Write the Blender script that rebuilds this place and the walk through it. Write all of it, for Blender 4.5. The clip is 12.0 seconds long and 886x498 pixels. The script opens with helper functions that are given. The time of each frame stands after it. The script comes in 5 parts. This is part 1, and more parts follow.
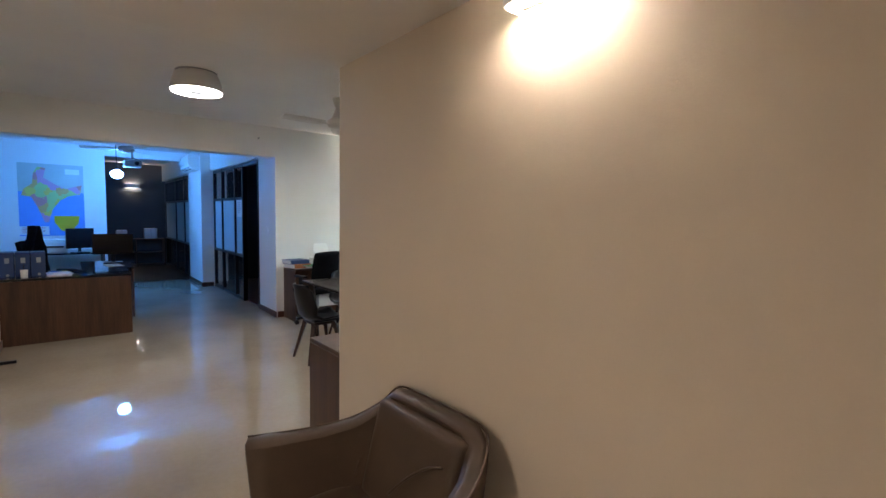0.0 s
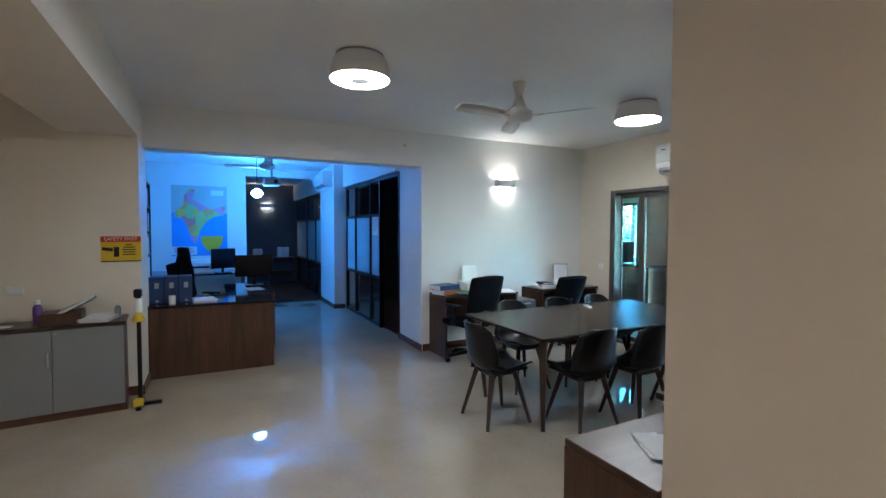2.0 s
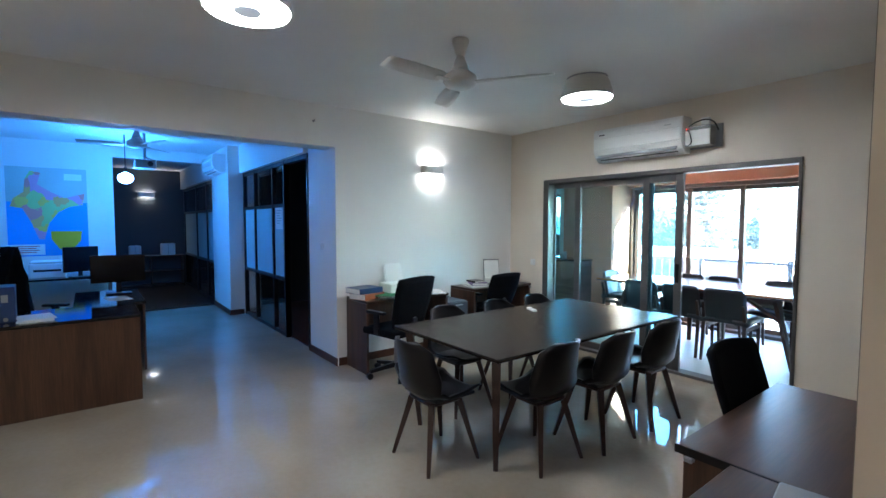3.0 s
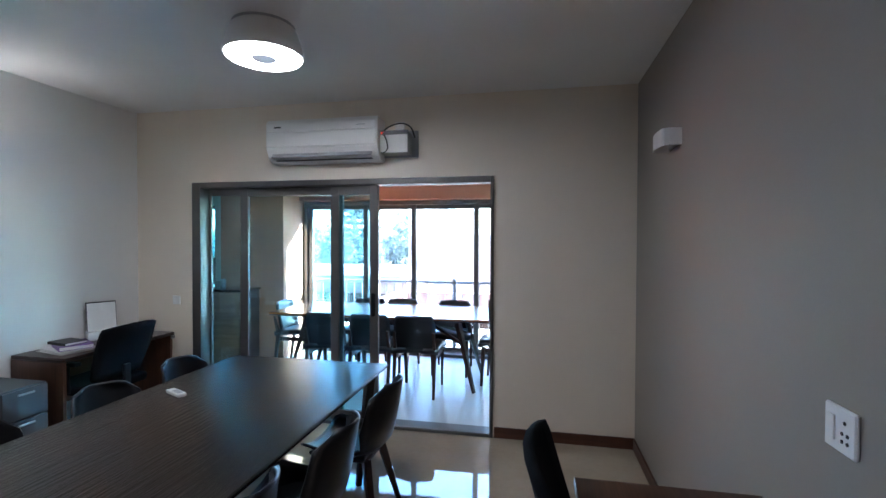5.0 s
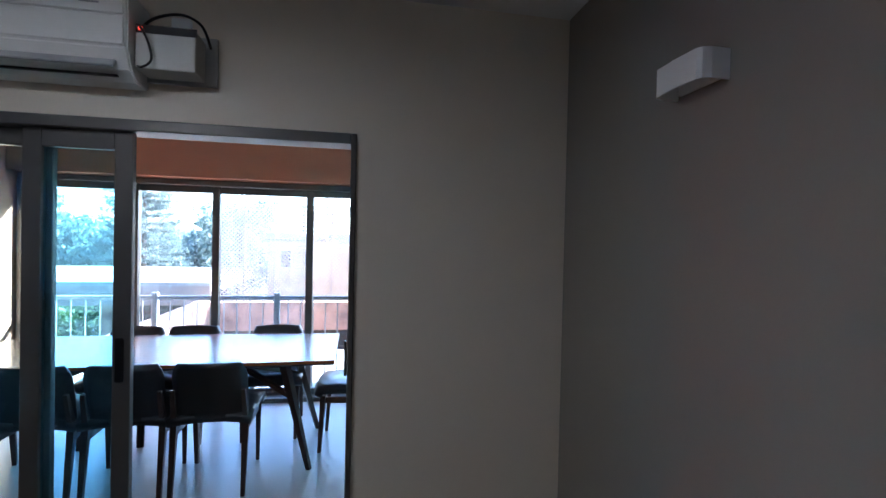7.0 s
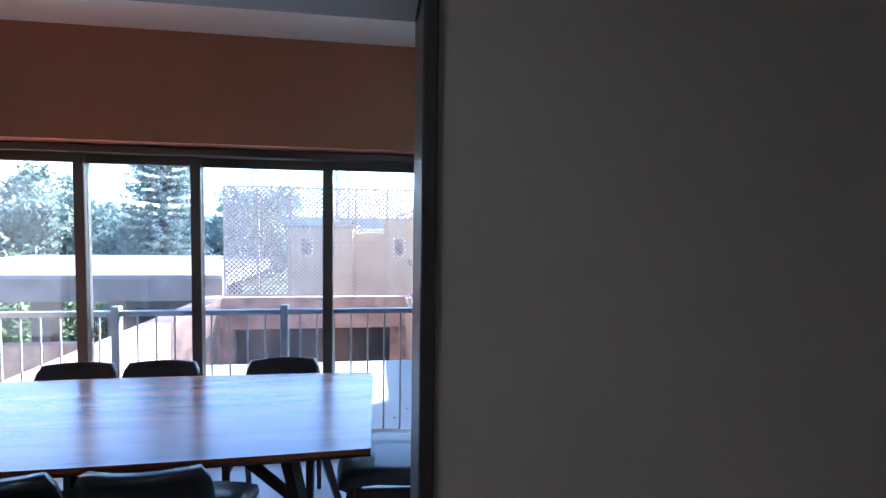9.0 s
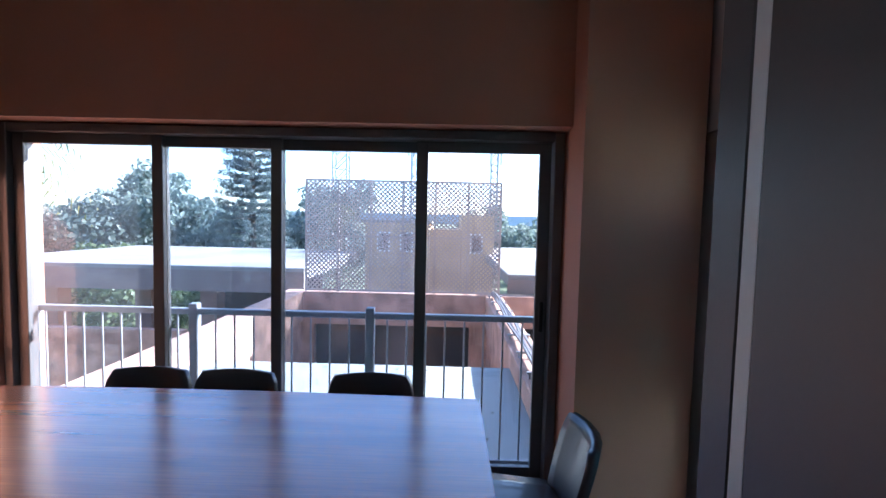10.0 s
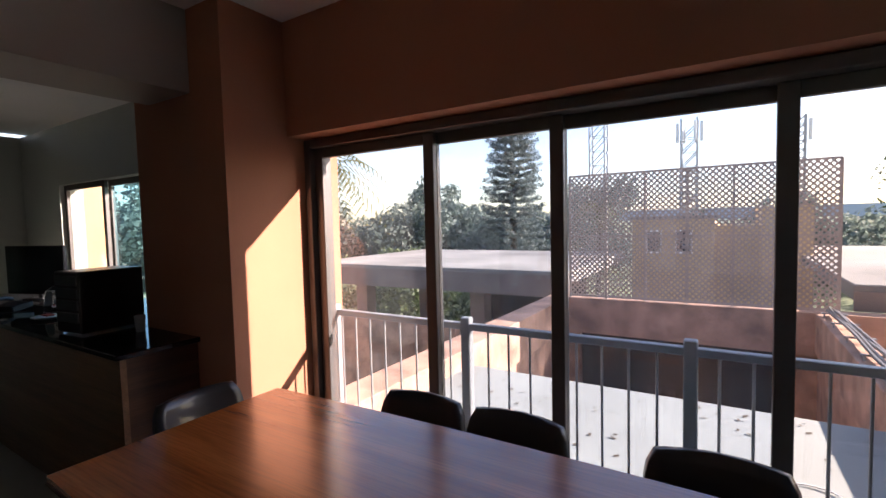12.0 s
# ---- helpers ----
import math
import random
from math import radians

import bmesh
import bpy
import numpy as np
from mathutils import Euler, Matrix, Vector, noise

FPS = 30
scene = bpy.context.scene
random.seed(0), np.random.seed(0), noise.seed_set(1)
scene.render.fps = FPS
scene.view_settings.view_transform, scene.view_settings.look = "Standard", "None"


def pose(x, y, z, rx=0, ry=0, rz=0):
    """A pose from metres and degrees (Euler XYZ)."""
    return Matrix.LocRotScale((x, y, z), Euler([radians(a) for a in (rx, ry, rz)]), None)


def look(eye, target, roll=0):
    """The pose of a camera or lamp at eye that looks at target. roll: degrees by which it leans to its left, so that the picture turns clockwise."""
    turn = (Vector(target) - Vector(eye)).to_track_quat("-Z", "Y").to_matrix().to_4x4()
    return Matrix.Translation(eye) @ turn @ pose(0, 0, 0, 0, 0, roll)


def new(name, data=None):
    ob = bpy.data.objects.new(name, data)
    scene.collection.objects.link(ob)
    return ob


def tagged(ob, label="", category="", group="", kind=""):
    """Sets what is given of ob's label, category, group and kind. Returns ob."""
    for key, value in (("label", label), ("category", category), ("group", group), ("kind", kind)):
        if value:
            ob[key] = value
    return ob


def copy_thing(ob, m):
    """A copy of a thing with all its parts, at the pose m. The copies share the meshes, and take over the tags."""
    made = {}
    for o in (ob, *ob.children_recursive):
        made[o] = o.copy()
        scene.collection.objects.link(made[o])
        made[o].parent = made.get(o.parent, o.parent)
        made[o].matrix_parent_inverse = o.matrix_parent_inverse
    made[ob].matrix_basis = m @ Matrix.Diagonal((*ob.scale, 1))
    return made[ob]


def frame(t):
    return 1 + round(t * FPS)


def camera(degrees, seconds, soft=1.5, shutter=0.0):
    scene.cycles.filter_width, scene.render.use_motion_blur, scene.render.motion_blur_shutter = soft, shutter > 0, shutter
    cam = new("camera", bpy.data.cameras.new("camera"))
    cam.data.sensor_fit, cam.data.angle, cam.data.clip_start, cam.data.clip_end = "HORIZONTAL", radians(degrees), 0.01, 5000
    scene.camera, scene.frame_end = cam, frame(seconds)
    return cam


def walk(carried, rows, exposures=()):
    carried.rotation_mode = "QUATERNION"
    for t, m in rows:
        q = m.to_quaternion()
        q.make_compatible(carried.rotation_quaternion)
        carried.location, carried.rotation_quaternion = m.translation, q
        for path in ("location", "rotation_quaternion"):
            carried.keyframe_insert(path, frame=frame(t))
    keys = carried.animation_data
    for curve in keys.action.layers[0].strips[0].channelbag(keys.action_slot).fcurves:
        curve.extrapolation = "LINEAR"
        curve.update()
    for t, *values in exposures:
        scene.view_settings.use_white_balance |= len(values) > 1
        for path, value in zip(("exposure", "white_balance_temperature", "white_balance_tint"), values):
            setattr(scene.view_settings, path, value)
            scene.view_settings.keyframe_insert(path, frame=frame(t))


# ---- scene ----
cam = camera(87.8, 12.0)
PATH = [
    (0, (0.679, 0.528, 1.532), (-0.868, 1.787, 1.388), 1.0),
    (0.1, (0.608, 0.525, 1.53), (-0.999, 1.707, 1.389), 1.0),
    (0.5, (0.325, 0.472, 1.518), (-1.408, 1.462, 1.39), 1.5),
    (1, (-0.025, 0.403, 1.55), (-1.796, 1.328, 1.461), 0.3),
    (1.5, (-0.374, 0.461, 1.562), (-2.16, 1.357, 1.479), -0.5),
    (2, (-0.74, 0.501, 1.537), (-2.526, 1.398, 1.455), 0.2),
    (2.5, (-1.123, 0.59, 1.552), (-2.832, 1.626, 1.481), 0.2),
    (2.7, (-1.269, 0.666, 1.535), (-2.938, 1.764, 1.447), 0.1),
    (4.3, (-2.203, 1.372, 1.59), (-3.071, 3.172, 1.501), 0.1),
    (4.5, (-2.262, 1.49, 1.599), (-3.007, 3.345, 1.53), -0.1),
    (5, (-2.388, 1.817, 1.573), (-2.78, 3.778, 1.537), 0.2),
    (5.5, (-2.516, 2.149, 1.588), (-2.574, 4.148, 1.569), 0.4),
    (6, (-2.56, 2.516, 1.576), (-2.424, 4.511, 1.536), 0.3),
    (6.5, (-2.615, 2.87, 1.569), (-2.384, 4.856, 1.516), 0.8),
    (7, (-2.7, 3.246, 1.582), (-2.333, 5.212, 1.556), 1.3),
    (7.2, (-2.702, 3.392, 1.559), (-2.318, 5.354, 1.537), 1.3),
    (9, (-2.811, 4.669, 1.631), (-2.533, 6.647, 1.531), 0.8),
    (9.5, (-2.842, 4.968, 1.618), (-2.757, 6.962, 1.499), 1.0),
    (10, (-2.99, 5.234, 1.601), (-3.019, 7.23, 1.48), 1.3),
    (10.5, (-3.101, 5.487, 1.58), (-3.218, 7.48, 1.454), 0.9),
    (11, (-3.187, 5.708, 1.589), (-3.512, 7.676, 1.447), -0.1),
    (11.5, (-3.306, 5.772, 1.575), (-3.877, 7.685, 1.455), -0.5),
    (12, (-3.344, 5.858, 1.585), (-4.4, 7.552, 1.469), -1.4),
]
EXPOSURES = [(0, 5.8, 6850, 14), (0.5, 5.8, 6250, 12), (1, 5.75, 6100, 11), (1.5, 5.75, 6000, 9), (2.5, 5.8, 5800, 7), (4.5, 5.55, 5700, 13), (5.5, 5.1, 5550, 13), (6.5, 4.6, 5550, 13), (7.2, 4.3, 5500, 13), (9, 3.5, 5450, 15), (9.5, 3.05, 5300, 16), (10, 2.7, 5400, 19), (10.5, 2.4, 5850, 22), (11.5, 2.15, 7000, 28), (12, 2.0, 7400, 30)]
walk(cam, [(t, look(e, g, r)) for t, e, g, r in PATH], EXPOSURES)

# ---- light ----
world = bpy.data.worlds.new("sky")
scene.world = world
world.use_nodes = True
wn = world.node_tree
sky = wn.nodes.new("ShaderNodeTexSky")
sky.sky_type = "NISHITA"
sky.sun_disc = False
SUN_FROM = Vector((2.0, 1.24, 1.15)).normalized()
sky.sun_elevation = math.asin(SUN_FROM.z)
sky.sun_rotation = math.atan2(SUN_FROM.x, SUN_FROM.y)
sky.air_density, sky.dust_density, sky.ozone_density = 1.0, 0.7, 2.0
wn.links.new(sky.outputs[0], wn.nodes["Background"].inputs[0])
wn.nodes["Background"].inputs[1].default_value = 0.105
sun = new("sun", bpy.data.lights.new("sun", "SUN"))
sun.data.energy, sun.data.angle, sun.data.color = 5.0, radians(0.6), (1.0, 0.94, 0.86)
sun.matrix_world = look(SUN_FROM * 30, (0, 0, 0))


CEIL = 2.75
BULB = (-9.55, 1.23, 2.19)
DRUMS = ((-3.91, 1.44), (-3.86, 4.13))


# ---- materials ----
def material(name):
    m = bpy.data.materials.new(name)
    m.use_nodes = True
    nt = m.node_tree
    return m, nt, nt.nodes["Principled BSDF"]


def noise_node(nt, scale, detail=4.0, stretch=None):
    tc = nt.nodes.new("ShaderNodeTexCoord")
    n = nt.nodes.new("ShaderNodeTexNoise")
    n.inputs["Scale"].default_value, n.inputs["Detail"].default_value = scale, detail
    src = tc.outputs["Object"]
    if stretch:
        mp = nt.nodes.new("ShaderNodeMapping")
        mp.inputs["Scale"].default_value = stretch
        nt.links.new(src, mp.inputs[0])
        src = mp.outputs[0]
    nt.links.new(src, n.inputs["Vector"])
    return n


def ramp(nt, src, stops):
    r = nt.nodes.new("ShaderNodeValToRGB")
    e = r.color_ramp.elements
    while len(e) < len(stops):
        e.new(0.5)
    for el, (p, c) in zip(e, stops):
        el.position, el.color = p, (*c, 1)
    nt.links.new(src, r.inputs[0])
    return r


def shade(c, k):
    return tuple(min(1, v * k) for v in c)


def add_bump(nt, bsdf, src, strength, dist=0.01):
    b = nt.nodes.new("ShaderNodeBump")
    b.inputs["Strength"].default_value, b.inputs["Distance"].default_value = strength, dist
    nt.links.new(src, b.inputs["Height"])
    nt.links.new(b.outputs[0], bsdf.inputs["Normal"])


def surface(name, colour, rough=0.6, metal=0.0, vary=0.12, coarse=1.5, fine=60, bump=0.05, coat=0.0, spec=0.5):
    """A plain surface with variation at two scales and a fine relief."""
    m, nt, b = material(name)
    a, f = noise_node(nt, coarse, 5), noise_node(nt, fine, 3)
    ra = ramp(nt, a.outputs[0], [(0.3, shade(colour, 1 - vary)), (0.7, shade(colour, 1 + vary))])
    rf = ramp(nt, f.outputs[0], [(0.3, (1 - vary * 0.5,) * 3), (0.7, (1.0,) * 3)])
    mx = nt.nodes.new("ShaderNodeMix")
    mx.data_type, mx.blend_type = "RGBA", "MULTIPLY"
    mx.inputs["Factor"].default_value = 1
    nt.links.new(ra.outputs[0], mx.inputs["A"])
    nt.links.new(rf.outputs[0], mx.inputs["B"])
    nt.links.new(mx.outputs["Result"], b.inputs["Base Color"])
    rr = nt.nodes.new("ShaderNodeMapRange")
    rr.inputs["To Min"].default_value, rr.inputs["To Max"].default_value = max(0.02, rough - 0.06), min(1, rough + 0.06)
    nt.links.new(a.outputs[0], rr.inputs[0])
    nt.links.new(rr.outputs[0], b.inputs["Roughness"])
    b.inputs["Metallic"].default_value = metal
    b.inputs["Coat Weight"].default_value = coat
    b.inputs["Specular IOR Level"].default_value = spec
    if bump:
        add_bump(nt, b, f.outputs[0], bump, 0.004)
    return m


def wood(name, dark, light, along="x", rough=0.4, scale=9.0, coat=0.0, bump=0.06, spec=0.5, depth=0.003):
    """Long-grained wood, the grain along one local axis."""
    m, nt, b = material(name)
    k = {"x": (0.06, 1, 1), "y": (1, 0.06, 1), "z": (1, 1, 0.06)}[along]
    g = noise_node(nt, scale, 6, k)
    g.inputs["Distortion"].default_value = 1.2
    f = noise_node(nt, scale * 12, 3, tuple(v if v < 1 else 1.5 for v in k))
    r = ramp(nt, g.outputs[0], [(0.28, dark), (0.5, tuple((p + q) / 2 for p, q in zip(dark, light))), (0.72, light)])
    rf = ramp(nt, f.outputs[0], [(0.35, (0.72,) * 3), (0.6, (1.0,) * 3)])
    mx = nt.nodes.new("ShaderNodeMix")
    mx.data_type, mx.blend_type = "RGBA", "MULTIPLY"
    mx.inputs["Factor"].default_value = 1
    nt.links.new(r.outputs[0], mx.inputs["A"])
    nt.links.new(rf.outputs[0], mx.inputs["B"])
    nt.links.new(mx.outputs["Result"], b.inputs["Base Color"])
    b.inputs["Roughness"].default_value = rough
    b.inputs["Coat Weight"].default_value = coat
    b.inputs["Coat Roughness"].default_value = 0.2
    b.inputs["Specular IOR Level"].default_value = spec
    add_bump(nt, b, f.outputs[0], bump, depth)
    return m


def glow(name, colour, strength):
    m, nt, b = material(name)
    b.inputs["Base Color"].default_value = (*colour, 1)
    b.inputs["Emission Color"].default_value = (*colour, 1)
    b.inputs["Emission Strength"].default_value = strength
    return m


def glass(name, tint=(1, 1, 1), dirt=0.0, rough=0.0):
    """Thin pane: mostly clear, a little mirror, a faint film of dust."""
    m, nt, b = material(name)
    out = nt.nodes["Material Output"]
    tr, gl, df = nt.nodes.new("ShaderNodeBsdfTransparent"), nt.nodes.new("ShaderNodeBsdfGlossy"), nt.nodes.new("ShaderNodeBsdfTranslucent")
    tr.inputs[0].default_value = (*tint, 1)
    gl.inputs["Roughness"].default_value = rough
    df.inputs[0].default_value = (0.75, 0.8, 0.85, 1)
    lw, fr = nt.nodes.new("ShaderNodeLayerWeight"), nt.nodes.new("ShaderNodeMapRange")
    pw = nt.nodes.new("ShaderNodeMath")
    pw.operation, pw.inputs[1].default_value = "POWER", 4.0
    nt.links.new(lw.outputs["Facing"], pw.inputs[0])
    nt.links.new(pw.outputs[0], fr.inputs[0])
    fr.inputs["To Min"].default_value, fr.inputs["To Max"].default_value = 0.04, 0.8
    m1, m2 = nt.nodes.new("ShaderNodeMixShader"), nt.nodes.new("ShaderNodeMixShader")
    n = noise_node(nt, 2.5, 6)
    mr = nt.nodes.new("ShaderNodeMapRange")
    mr.inputs["To Min"].default_value, mr.inputs["To Max"].default_value = dirt * 0.5, dirt * 1.5
    nt.links.new(n.outputs[0], mr.inputs[0])
    nt.links.new(mr.outputs[0], m1.inputs[0])
    nt.links.new(tr.outputs[0], m1.inputs[1])
    nt.links.new(df.outputs[0], m1.inputs[2])
    nt.links.new(fr.outputs[0], m2.inputs[0])
    nt.links.new(m1.outputs[0], m2.inputs[1])
    nt.links.new(gl.outputs[0], m2.inputs[2])
    nt.links.new(m2.outputs[0], out.inputs["Surface"])
    return m


M = {
    "wall": surface("wall_paint_cream", (0.74, 0.665, 0.56), 0.55, vary=0.03, bump=0.08, fine=140),
    "white_wall": surface("wall_paint_white", (0.8, 0.79, 0.76), 0.55, vary=0.03, bump=0.08, fine=140),
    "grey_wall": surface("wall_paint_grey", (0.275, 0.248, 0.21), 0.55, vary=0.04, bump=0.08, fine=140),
    # charcoal paint of the end wall, also painted darkness of the unlit rooms
    "dark_wall": surface("wall_charcoal_and_unlit", (0.035, 0.04, 0.045), 0.6, vary=0.1),
    "brown_wall": surface("wall_paint_terracotta", (0.40, 0.175, 0.105), 0.92, vary=0.06, fine=140),
    "pantry_wall": surface("wall_paint_sage", (0.42, 0.46, 0.42), 0.6, vary=0.04, fine=140),
    "beam_paint": surface("wall_paint_taupe", (0.4, 0.35, 0.31), 0.6, vary=0.04, fine=140),
    "ceiling": surface("ceiling_paint", (0.78, 0.77, 0.75), 0.7, vary=0.03, fine=120),
    "base": wood("skirting_wood", (0.05, 0.018, 0.01), (0.11, 0.04, 0.022), "x", 0.35),
    "desk": wood("desk_walnut", (0.042, 0.018, 0.010), (0.115, 0.052, 0.027), "z", 0.4),
    "desk_top": wood("desk_top_walnut", (0.02, 0.010, 0.0065), (0.047, 0.023, 0.014), "y", 0.3),
    "desk_brown": wood("desk_top_brown_walnut", (0.045, 0.018, 0.010), (0.10, 0.044, 0.024), "y", 0.33),
    "table_dark": wood("table_dark_oak", (0.005, 0.0035, 0.003), (0.028, 0.017, 0.011), "y", 0.26, scale=4.5, bump=0.28, spec=0.3, depth=0.012),
    "table_red": wood("table_polished_teak", (0.29, 0.07, 0.014), (0.6, 0.195, 0.045), "x", 0.26, scale=6, coat=0.9, bump=0.02),
    "dark_timber": wood("door_dark_timber", (0.008, 0.005, 0.004), (0.02, 0.012, 0.009), "z", 0.5),
    "leg_wood": wood("leg_dark_wood", (0.02, 0.01, 0.007), (0.06, 0.026, 0.016), "z", 0.4),
    "black_plastic": surface("black_plastic", (0.006, 0.006, 0.0075), 0.32, vary=0.1, bump=0.02, spec=0.36),
    "black_fabric": surface("black_fabric", (0.006, 0.007, 0.009), 0.9, vary=0.2, fine=400, bump=0.3, spec=0.08),
    "black_leather": surface("black_leather", (0.013, 0.014, 0.018), 0.4, vary=0.15, fine=180, bump=0.1, coat=0.35),
    "brown_leather": surface("brown_leather", (0.078, 0.052, 0.036), 0.5, vary=0.15, coarse=6, fine=150, bump=0.15),
    "alu": surface("window_aluminium", (0.12, 0.115, 0.11), 0.45, 0.6, vary=0.05, fine=200, bump=0.02),
    "steel": surface("brushed_steel", (0.36, 0.36, 0.37), 0.42, 1.0, vary=0.05),
    "chrome": surface("polished_chrome", (0.75, 0.75, 0.76), 0.12, 1.0, vary=0.03, bump=0.0),
    "zinc": surface("zinc_sheet", (0.42, 0.42, 0.4), 0.5, 0.35, vary=0.06),
    "rail_paint": surface("railing_paint", (0.31, 0.32, 0.325), 0.45, 0.2, vary=0.1, fine=80),
    "white_plastic": surface("white_plastic", (0.78, 0.78, 0.76), 0.35, vary=0.02, bump=0.0),
    "fan_paint": surface("fan_enamel", (0.6, 0.58, 0.54), 0.4, vary=0.03, bump=0.0),
    "grey_plastic": surface("grey_plastic", (0.35, 0.36, 0.37), 0.45, vary=0.05),
    "slate": surface("slate_laminate", (0.06, 0.068, 0.078), 0.4, vary=0.05, bump=0.02),
    "grey_laminate": surface("grey_laminate", (0.21, 0.215, 0.22), 0.4, vary=0.03, bump=0.02),
    "paper": surface("paper", (0.8, 0.8, 0.78), 0.8, vary=0.04, bump=0.02),
    "blue_folder": surface("blue_folder", (0.02, 0.05, 0.15), 0.5, vary=0.1),
    "orange": surface("orange_card", (0.36, 0.11, 0.04), 0.6, vary=0.1),
    "green": surface("green_card", (0.025, 0.2, 0.08), 0.6, vary=0.1),
    "yellow": surface("yellow_plastic", (0.7, 0.48, 0.02), 0.45, vary=0.05),
    "red": surface("red_print", (0.5, 0.04, 0.03), 0.6, vary=0.05),
    "purple": surface("purple_plastic", (0.16, 0.07, 0.3), 0.35, vary=0.05),
    "pane": glass("pane_clear", (0.96, 0.98, 0.98), 0.006),
    "pane_film": glass("pane_film", (0.93, 0.96, 0.98), 0.012),
    "pane_dusty": glass("pane_dusty", (0.88, 0.94, 0.98), 0.02),
    "pane_green": glass("pane_greenish", (0.66, 0.92, 1.0), 0.002),
    "screen": surface("screen_black", (0.006, 0.006, 0.008), 0.15, vary=0.05, bump=0),
    "granite": surface("black_granite", (0.012, 0.012, 0.014), 0.08, vary=0.5, fine=300, bump=0),
    "lamp_disc": glow("lamp_diffuser", (1.0, 0.98, 0.95), 1.5),
    # grey plastic cap with a faint glow added so it doesn't go dark
    "lamp_mid": glow("cap_faint_glow", (0.5, 0.52, 0.55), 0.012),
    "blue_bulb": glow("bulb_blue", (0.07, 0.33, 1.0), 7.0),
    # glow of the added, unseen entrance lamp
    "warm_disc": glow("added_lamp_diffuser_warm", (1.0, 0.83, 0.69), 2.4),
    "warm_tube": glow("sconce_diffuser", (1.0, 0.87, 0.74), 3.0),
    "warm_tube_dim": glow("sconce_diffuser_white", (1.0, 0.93, 0.84), 2.2),
}


def floor_material():
    m, nt, b = material("polished_cream_stone")
    a, f, s = noise_node(nt, 1.1, 8), noise_node(nt, 26, 6), noise_node(nt, 140, 2)
    ra = ramp(nt, a.outputs[0], [(0.3, (0.33, 0.275, 0.205)), (0.5, (0.395, 0.335, 0.255)), (0.75, (0.45, 0.395, 0.315))])
    rf = ramp(nt, f.outputs[0], [(0.3, (0.95, 0.94, 0.92)), (0.65, (1.0, 1.0, 1.0))])
    mx = nt.nodes.new("ShaderNodeMix")
    mx.data_type, mx.blend_type = "RGBA", "MULTIPLY"
    mx.inputs["Factor"].default_value = 1
    nt.links.new(ra.outputs[0], mx.inputs["A"])
    nt.links.new(rf.outputs[0], mx.inputs["B"])
    nt.links.new(mx.outputs["Result"], b.inputs["Base Color"])
    rr = ramp(nt, f.outputs[0], [(0.3, (0.018,) * 3), (0.7, (0.045,) * 3)])
    nt.links.new(rr.outputs[0], b.inputs["Roughness"])
    b.inputs["IOR"].default_value = 1.85
    add_bump(nt, b, a.outputs[0], 0.015, 0.02)
    return m


M["floor"] = floor_material()


# ---- building helpers ----
def part(name, bm, mat, parent=None, label="", smooth=False):
    me = bpy.data.meshes.new(name)
    bm.normal_update()
    bm.to_mesh(me)
    bm.free()
    if smooth:
        for p in me.polygons:
            p.use_smooth = True
    ob = new(name, me)
    for mm in mat if isinstance(mat, (list, tuple)) else [mat]:
        me.materials.append(M[mm] if isinstance(mm, str) else mm)
    if parent:
        ob.parent = parent
    if label:
        ob["label"] = label
    return ob


def thing(name, label, category, place=(0, 0, 0), turn=0, group=""):
    e = new(name)
    e.empty_display_size = 0.1
    e.matrix_world = pose(*place, 0, 0, turn)
    return tagged(e, label, category, group)


def add_box(bm, lo, hi, bevel=0.0, m=None, mi=0, seg=1):
    r = bmesh.ops.create_cube(bm, size=1)
    vs = r["verts"]
    c = [(p + q) / 2 for p, q in zip(lo, hi)]
    d = [abs(q - p) for p, q in zip(lo, hi)]
    bmesh.ops.transform(bm, verts=vs, matrix=Matrix.Translation(c) @ Matrix.Diagonal((*d, 1)))
    fs = {f for v in vs for f in v.link_faces}
    for f in fs:
        f.material_index = mi
    if bevel:
        es = {e for v in vs for e in v.link_edges}
        r = bmesh.ops.bevel(bm, geom=list(es), offset=bevel, segments=seg, affect="EDGES", profile=0.6)
        vs = list({v for f in r["faces"] for v in f.verts} | {v for v in vs if v.is_valid})
    if m:
        bmesh.ops.transform(bm, verts=vs, matrix=m)
    return vs


def box(lo, hi, bevel=0.0, m=None, seg=1):
    bm = bmesh.new()
    add_box(bm, lo, hi, bevel, m, 0, seg)
    return bm


def add_rod(bm, a, b, r0, r1=None, n=10, caps=True):
    a, b = Vector(a), Vector(b)
    r = bmesh.ops.create_cone(bm, cap_ends=caps, segments=n, radius1=r0, radius2=r0 if r1 is None else r1, depth=(b - a).length)
    q = (b - a).to_track_quat("Z", "Y").to_matrix().to_4x4()
    bmesh.ops.transform(bm, verts=r["verts"], matrix=Matrix.Translation((a + b) / 2) @ q)
    return r["verts"]


def rod(a, b, r0, r1=None, n=10):
    bm = bmesh.new()
    add_rod(bm, a, b, r0, r1, n)
    return bm


def add_bar(bm, a, b, w0, w1=None, spin=0):
    """A square tapered bar."""
    a, b = Vector(a), Vector(b)
    r = bmesh.ops.create_cone(bm, cap_ends=True, segments=4, radius1=w0 * 0.7071, radius2=(w1 or w0) * 0.7071, depth=(b - a).length)
    q = (b - a).to_track_quat("Z", "Y").to_matrix().to_4x4()
    bmesh.ops.transform(bm, verts=r["verts"], matrix=Matrix.Translation((a + b) / 2) @ q @ pose(0, 0, 0, 0, 0, 45 + spin))
    return r["verts"]


